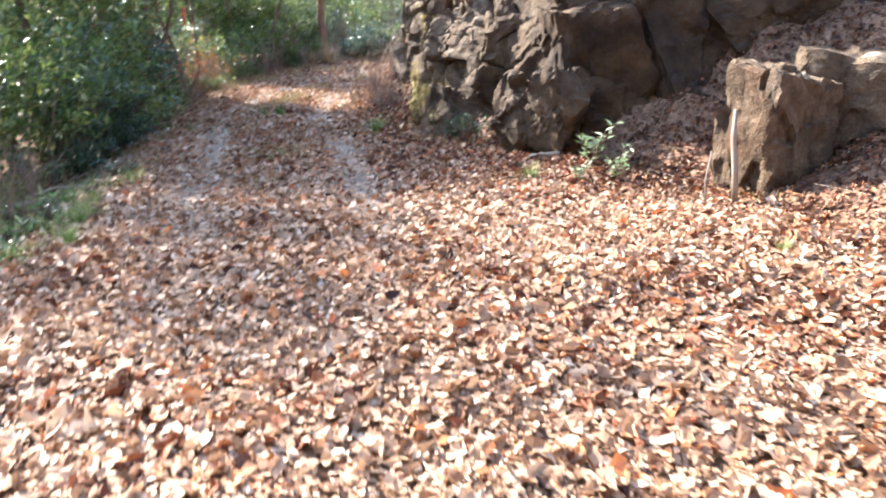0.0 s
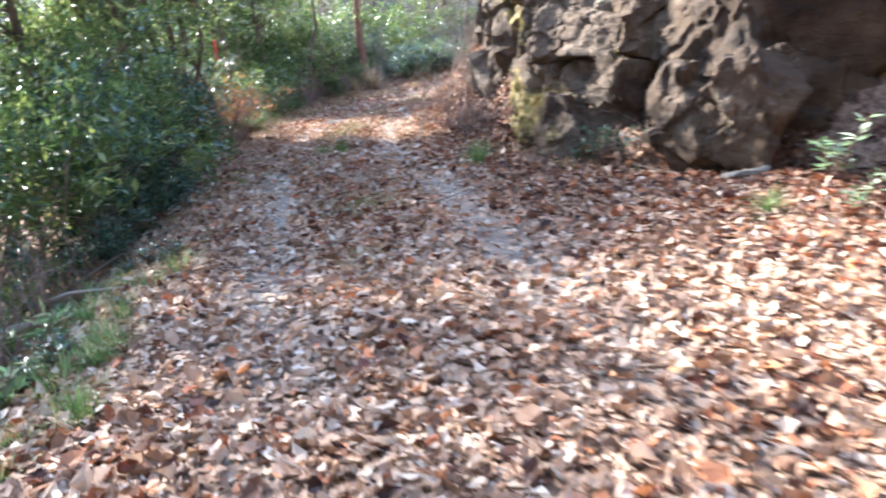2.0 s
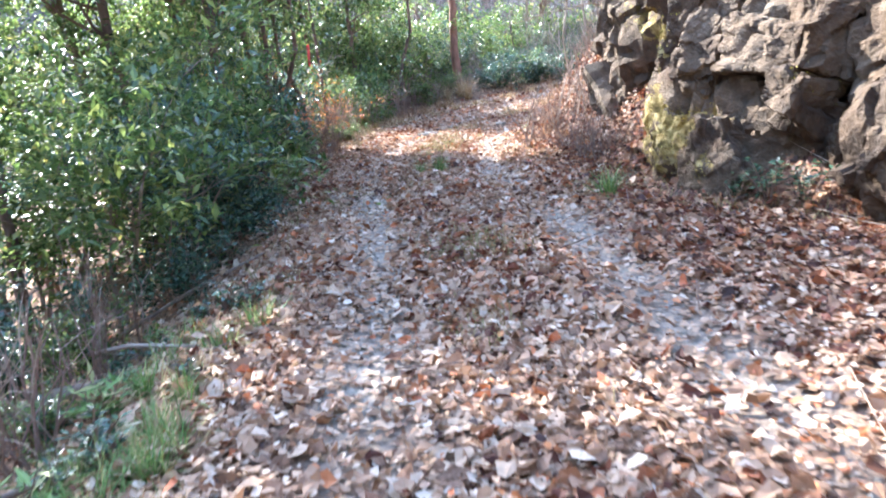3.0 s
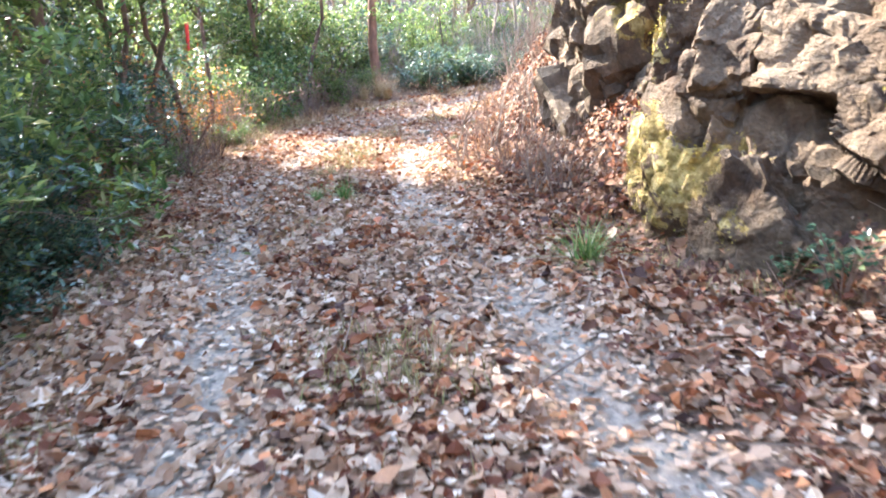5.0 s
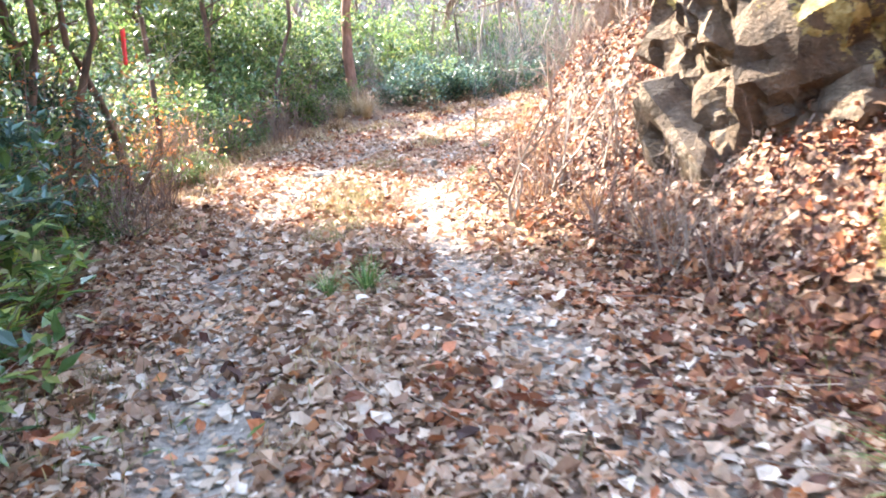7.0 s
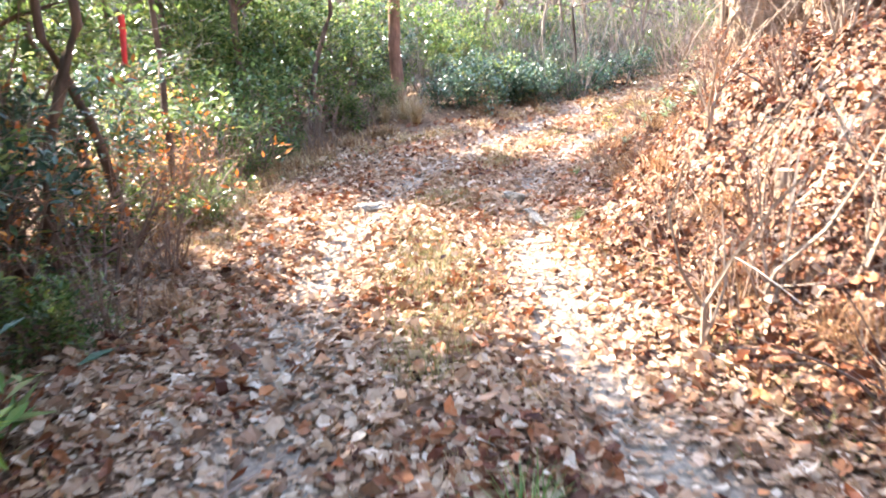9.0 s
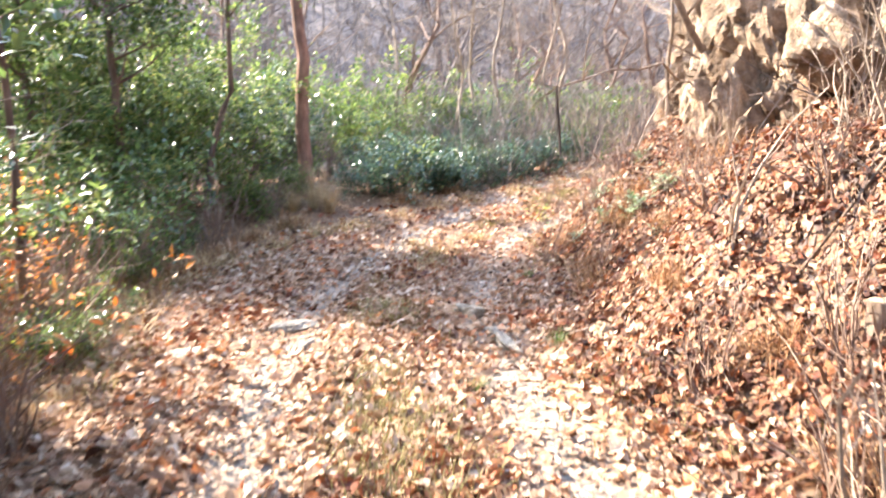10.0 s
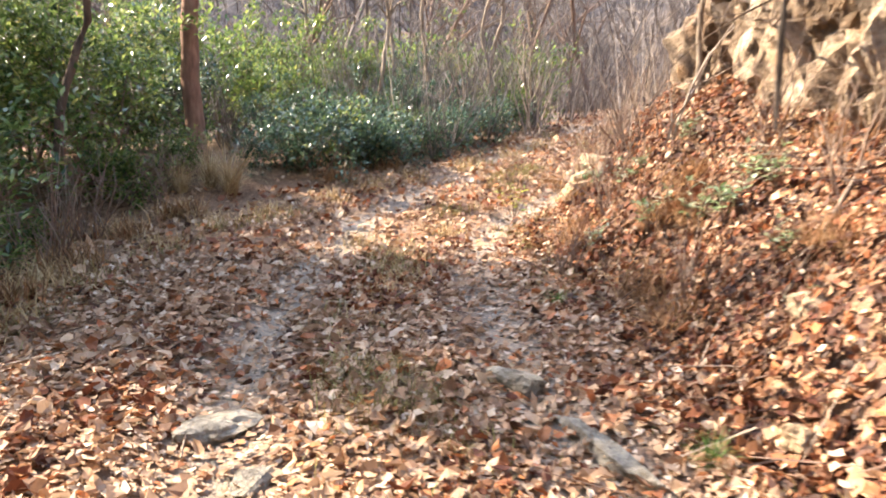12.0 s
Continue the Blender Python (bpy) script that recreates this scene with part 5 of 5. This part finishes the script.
def far_woods():
    """Stems and twigs of the woods that cover the far slopes, one mesh."""
    g = np.random.default_rng(101)
    n = 7200
    a, r = g.uniform(-2.2, 2.2, n), 36 + 120 * g.random(n) ** 1.6
    x, y = -3 + r * np.sin(a), 12 + r * np.cos(a)
    keep = ~((np.abs(x - edge_left(y) - 2) < 4) & (y < 46))
    x, y, r = x[keep], y[keep], r[keep]
    n = len(x)
    h = g.uniform(4, 9, n)
    A = np.stack([x, y, height(x, y) - 0.4], 1)
    B = A + np.stack([g.normal(0, 0.32, n) * h, g.normal(0, 0.32, n) * h, h], 1)
    w = 0.014 + 0.00045 * r
    PA, PB, RA, RB = [A], [B], [w * 1.6], [w * 0.5]
    for _ in range(12):
        q = g.uniform(0.1, 0.95, n)[:, None]
        p = A + (B - A) * q
        L = g.uniform(0.8, 2.8, n)
        e = p + np.stack([g.normal(0, 0.7, n) * L, g.normal(0, 0.7, n) * L, g.normal(0.5, 0.4, n) * L], 1)
        PA.append(p), PB.append(e), RA.append(w * 0.6), RB.append(w * 0.2)
    ob = sticks("far_woods", np.concatenate(PA), np.concatenate(PB), np.concatenate(RA), np.concatenate(RB), FARTWIG)
    tagged(ob, "grey-mauve leafless winter woods covering the far slopes", "woods", kind="stuff")


far_woods()


def thicket():
    """Fine bare undergrowth on the slopes round the bend of the trail, one mesh."""
    g = np.random.default_rng(103)
    n = 2800
    x, y = g.uniform(-22, 26, n), g.uniform(25, 52, n)
    keep = ~((x > edge_left(y) - 0.9) & (x < edge_right(y) + 0.3)) & ~((x < -1.0) & (y < 28))
    x, y = x[keep], y[keep]
    n = len(x)
    A = np.stack([x, y, height(x, y) - 0.05], 1)
    PA, PB, RA, RB = [], [], [], []
    for _ in range(7):
        h = g.uniform(0.5, 2.3, n)
        e = A + np.stack([g.normal(0, 0.3, n) * h, g.normal(0, 0.3, n) * h, h], 1)
        PA.append(A), PB.append(e), RA.append(np.full(n, 0.010)), RB.append(np.full(n, 0.004))
        for _ in range(2):
            p = A + (e - A) * g.uniform(0.3, 0.9, n)[:, None]
            L = g.uniform(0.2, 0.8, n)
            PA.append(p), PB.append(p + np.stack([g.normal(0, 0.5, n) * L, g.normal(0, 0.5, n) * L, g.uniform(0.2, 0.9, n) * L], 1))
            RA.append(np.full(n, 0.006)), RB.append(np.full(n, 0.003))
    ob = sticks("undergrowth", np.concatenate(PA), np.concatenate(PB), np.concatenate(RA), np.concatenate(RB), FARTWIG)
    tagged(ob, "fine leafless brown-grey undergrowth on the wooded slopes", "undergrowth", kind="stuff")


thicket()


# ---- small things ----
def ribbon():
    bm_v, F = [], []
    for k in range(9):
        q = k / 8
        w = 0.028 * (1 - 0.2 * q)
        s = 0.02 * math.sin(q * 5)
        bm_v += [(-w, s, -0.42 * q), (w, s + 0.012 * math.cos(4 * q), -0.42 * q)]
    F = [(2 * k, 2 * k + 1, 2 * k + 3, 2 * k + 2) for k in range(8)]
    ob = mesh_object("marker_ribbon", bm_v, F, RIBBON, None, True)
    mod = ob.modifiers.new("thick", "SOLIDIFY")
    mod.thickness = 0.002
    ob.matrix_basis = pose(-5.97, 17.6, 2.05, 4, 3, 15)
    tagged(ob, "red plastic marker ribbon hanging from a shrub twig", "ribbon")


ribbon()


def stump():
    top = tagged(new("tree_stump"), "small cut tree stump on the leafy bank", "stump")
    b = Builder()
    b.tube([(0, 0, -0.15), (0.005, 0, 0.05), (0.0, 0.005, 0.22)], [0.085, 0.07, 0.062], 12)
    b.make("trunk", BARK_GREY, top)
    c = Builder()
    c.tube([(0, 0.005, 0.22), (0, 0.005, 0.224)], [0.057, 0.057], 12)
    c.make("cut_face", CUTWOOD, top, label="pale cut wood face")
    put(top, [(-0.95, 15.7, 0, 1.0), (0.55, 23.0, 50, 1.2)], "cut stumps")


stump()


def rotten_stump():
    """A dark hollow stump with a root mass, on the bank."""
    ob = stone_mesh("rotten_stump", (0.5, 0.4, 0.45), 55, BARK_DARK, 4)
    ob.matrix_basis = pose(0.45, 16.9, ground_at(0.45, 16.9) + 0.12, 8, 10, 30)
    tagged(ob, "dark rotten stump half buried in the bank", "stump")


rotten_stump()


def dead_branch(pts, radii, label, mat=BARK_GREY):
    b = Builder()
    b.tube([(x, y, ground_at(x, y) + z) for x, y, z in pts], radii, 7)
    ob = b.make("fallen_branch", mat, None, True)
    return tagged(ob, label, "branch")


dead_branch([(-4.75, 7.2, 0.1), (-4.45, 6.85, 0.16), (-4.15, 6.75, 0.2), (-3.95, 6.95, 0.1)], [0.05, 0.05, 0.04, 0.02], "thick curved dead branch on the slope")
dead_branch([(-4.6, 5.4, 0.06), (-4.1, 5.9, 0.12), (-3.7, 6.0, 0.05)], [0.03, 0.025, 0.012], "grey dead branch among low plants")
dead_branch([(-3.95, 9.4, 0.03), (-4.4, 8.7, 0.1), (-4.9, 8.2, 0.15)], [0.012, 0.015, 0.018], "thin dead branch at the trail's edge")
dead_branch([(-4.5, 7.55, 0.25), (-4.0, 7.25, 0.2), (-3.45, 7.05, 0.05)], [0.016, 0.014, 0.008], "thin pale dead branch across the verge", PALETWIG)
dead_branch([(2.62, 6.40, 0.84), (2.60, 6.33, 0.6), (2.62, 6.27, 0.3), (2.63, 6.22, 0.0)], [0.014, 0.026, 0.028, 0.03], "pale broken stick leaning on the boulder", PALETWIG)
dead_branch([(2.35, 6.15, 0.5), (2.3, 6.1, 0.25), (2.32, 6.1, 0.0)], [0.008, 0.01, 0.012], "thin pale stick standing by the boulder", PALETWIG)
dead_branch([(-0.9, 18.6, 0.05), (-0.3, 18.8, 0.1), (0.5, 19.2, 0.12)], [0.012, 0.016, 0.02], "dead branch lying on the leafy bank")
dead_branch([(0.3, 16.6, 0.06), (-0.3, 16.3, 0.1), (-0.9, 16.4, 0.05)], [0.02, 0.015, 0.008], "dead branch lying on the leafy bank")
dead_branch([(-0.1, 2.35, 0.03), (0.0, 2.1, 0.04), (0.12, 1.8, 0.03)], [0.004, 0.006, 0.005], "thin twig among fallen leaves", PALETWIG)

dead_branch([(0.60, 20.20, ground_at(0.60, 20.20) + 0.45), (0.57, 19.60, ground_at(0.57, 19.60) + 0.15), (0.71, 19.10, ground_at(0.71, 19.10) + 0.02)], [0.012, 0.02, 0.026],
            "dark crooked dead branch lying down the leafy bank", BARK_GREY)
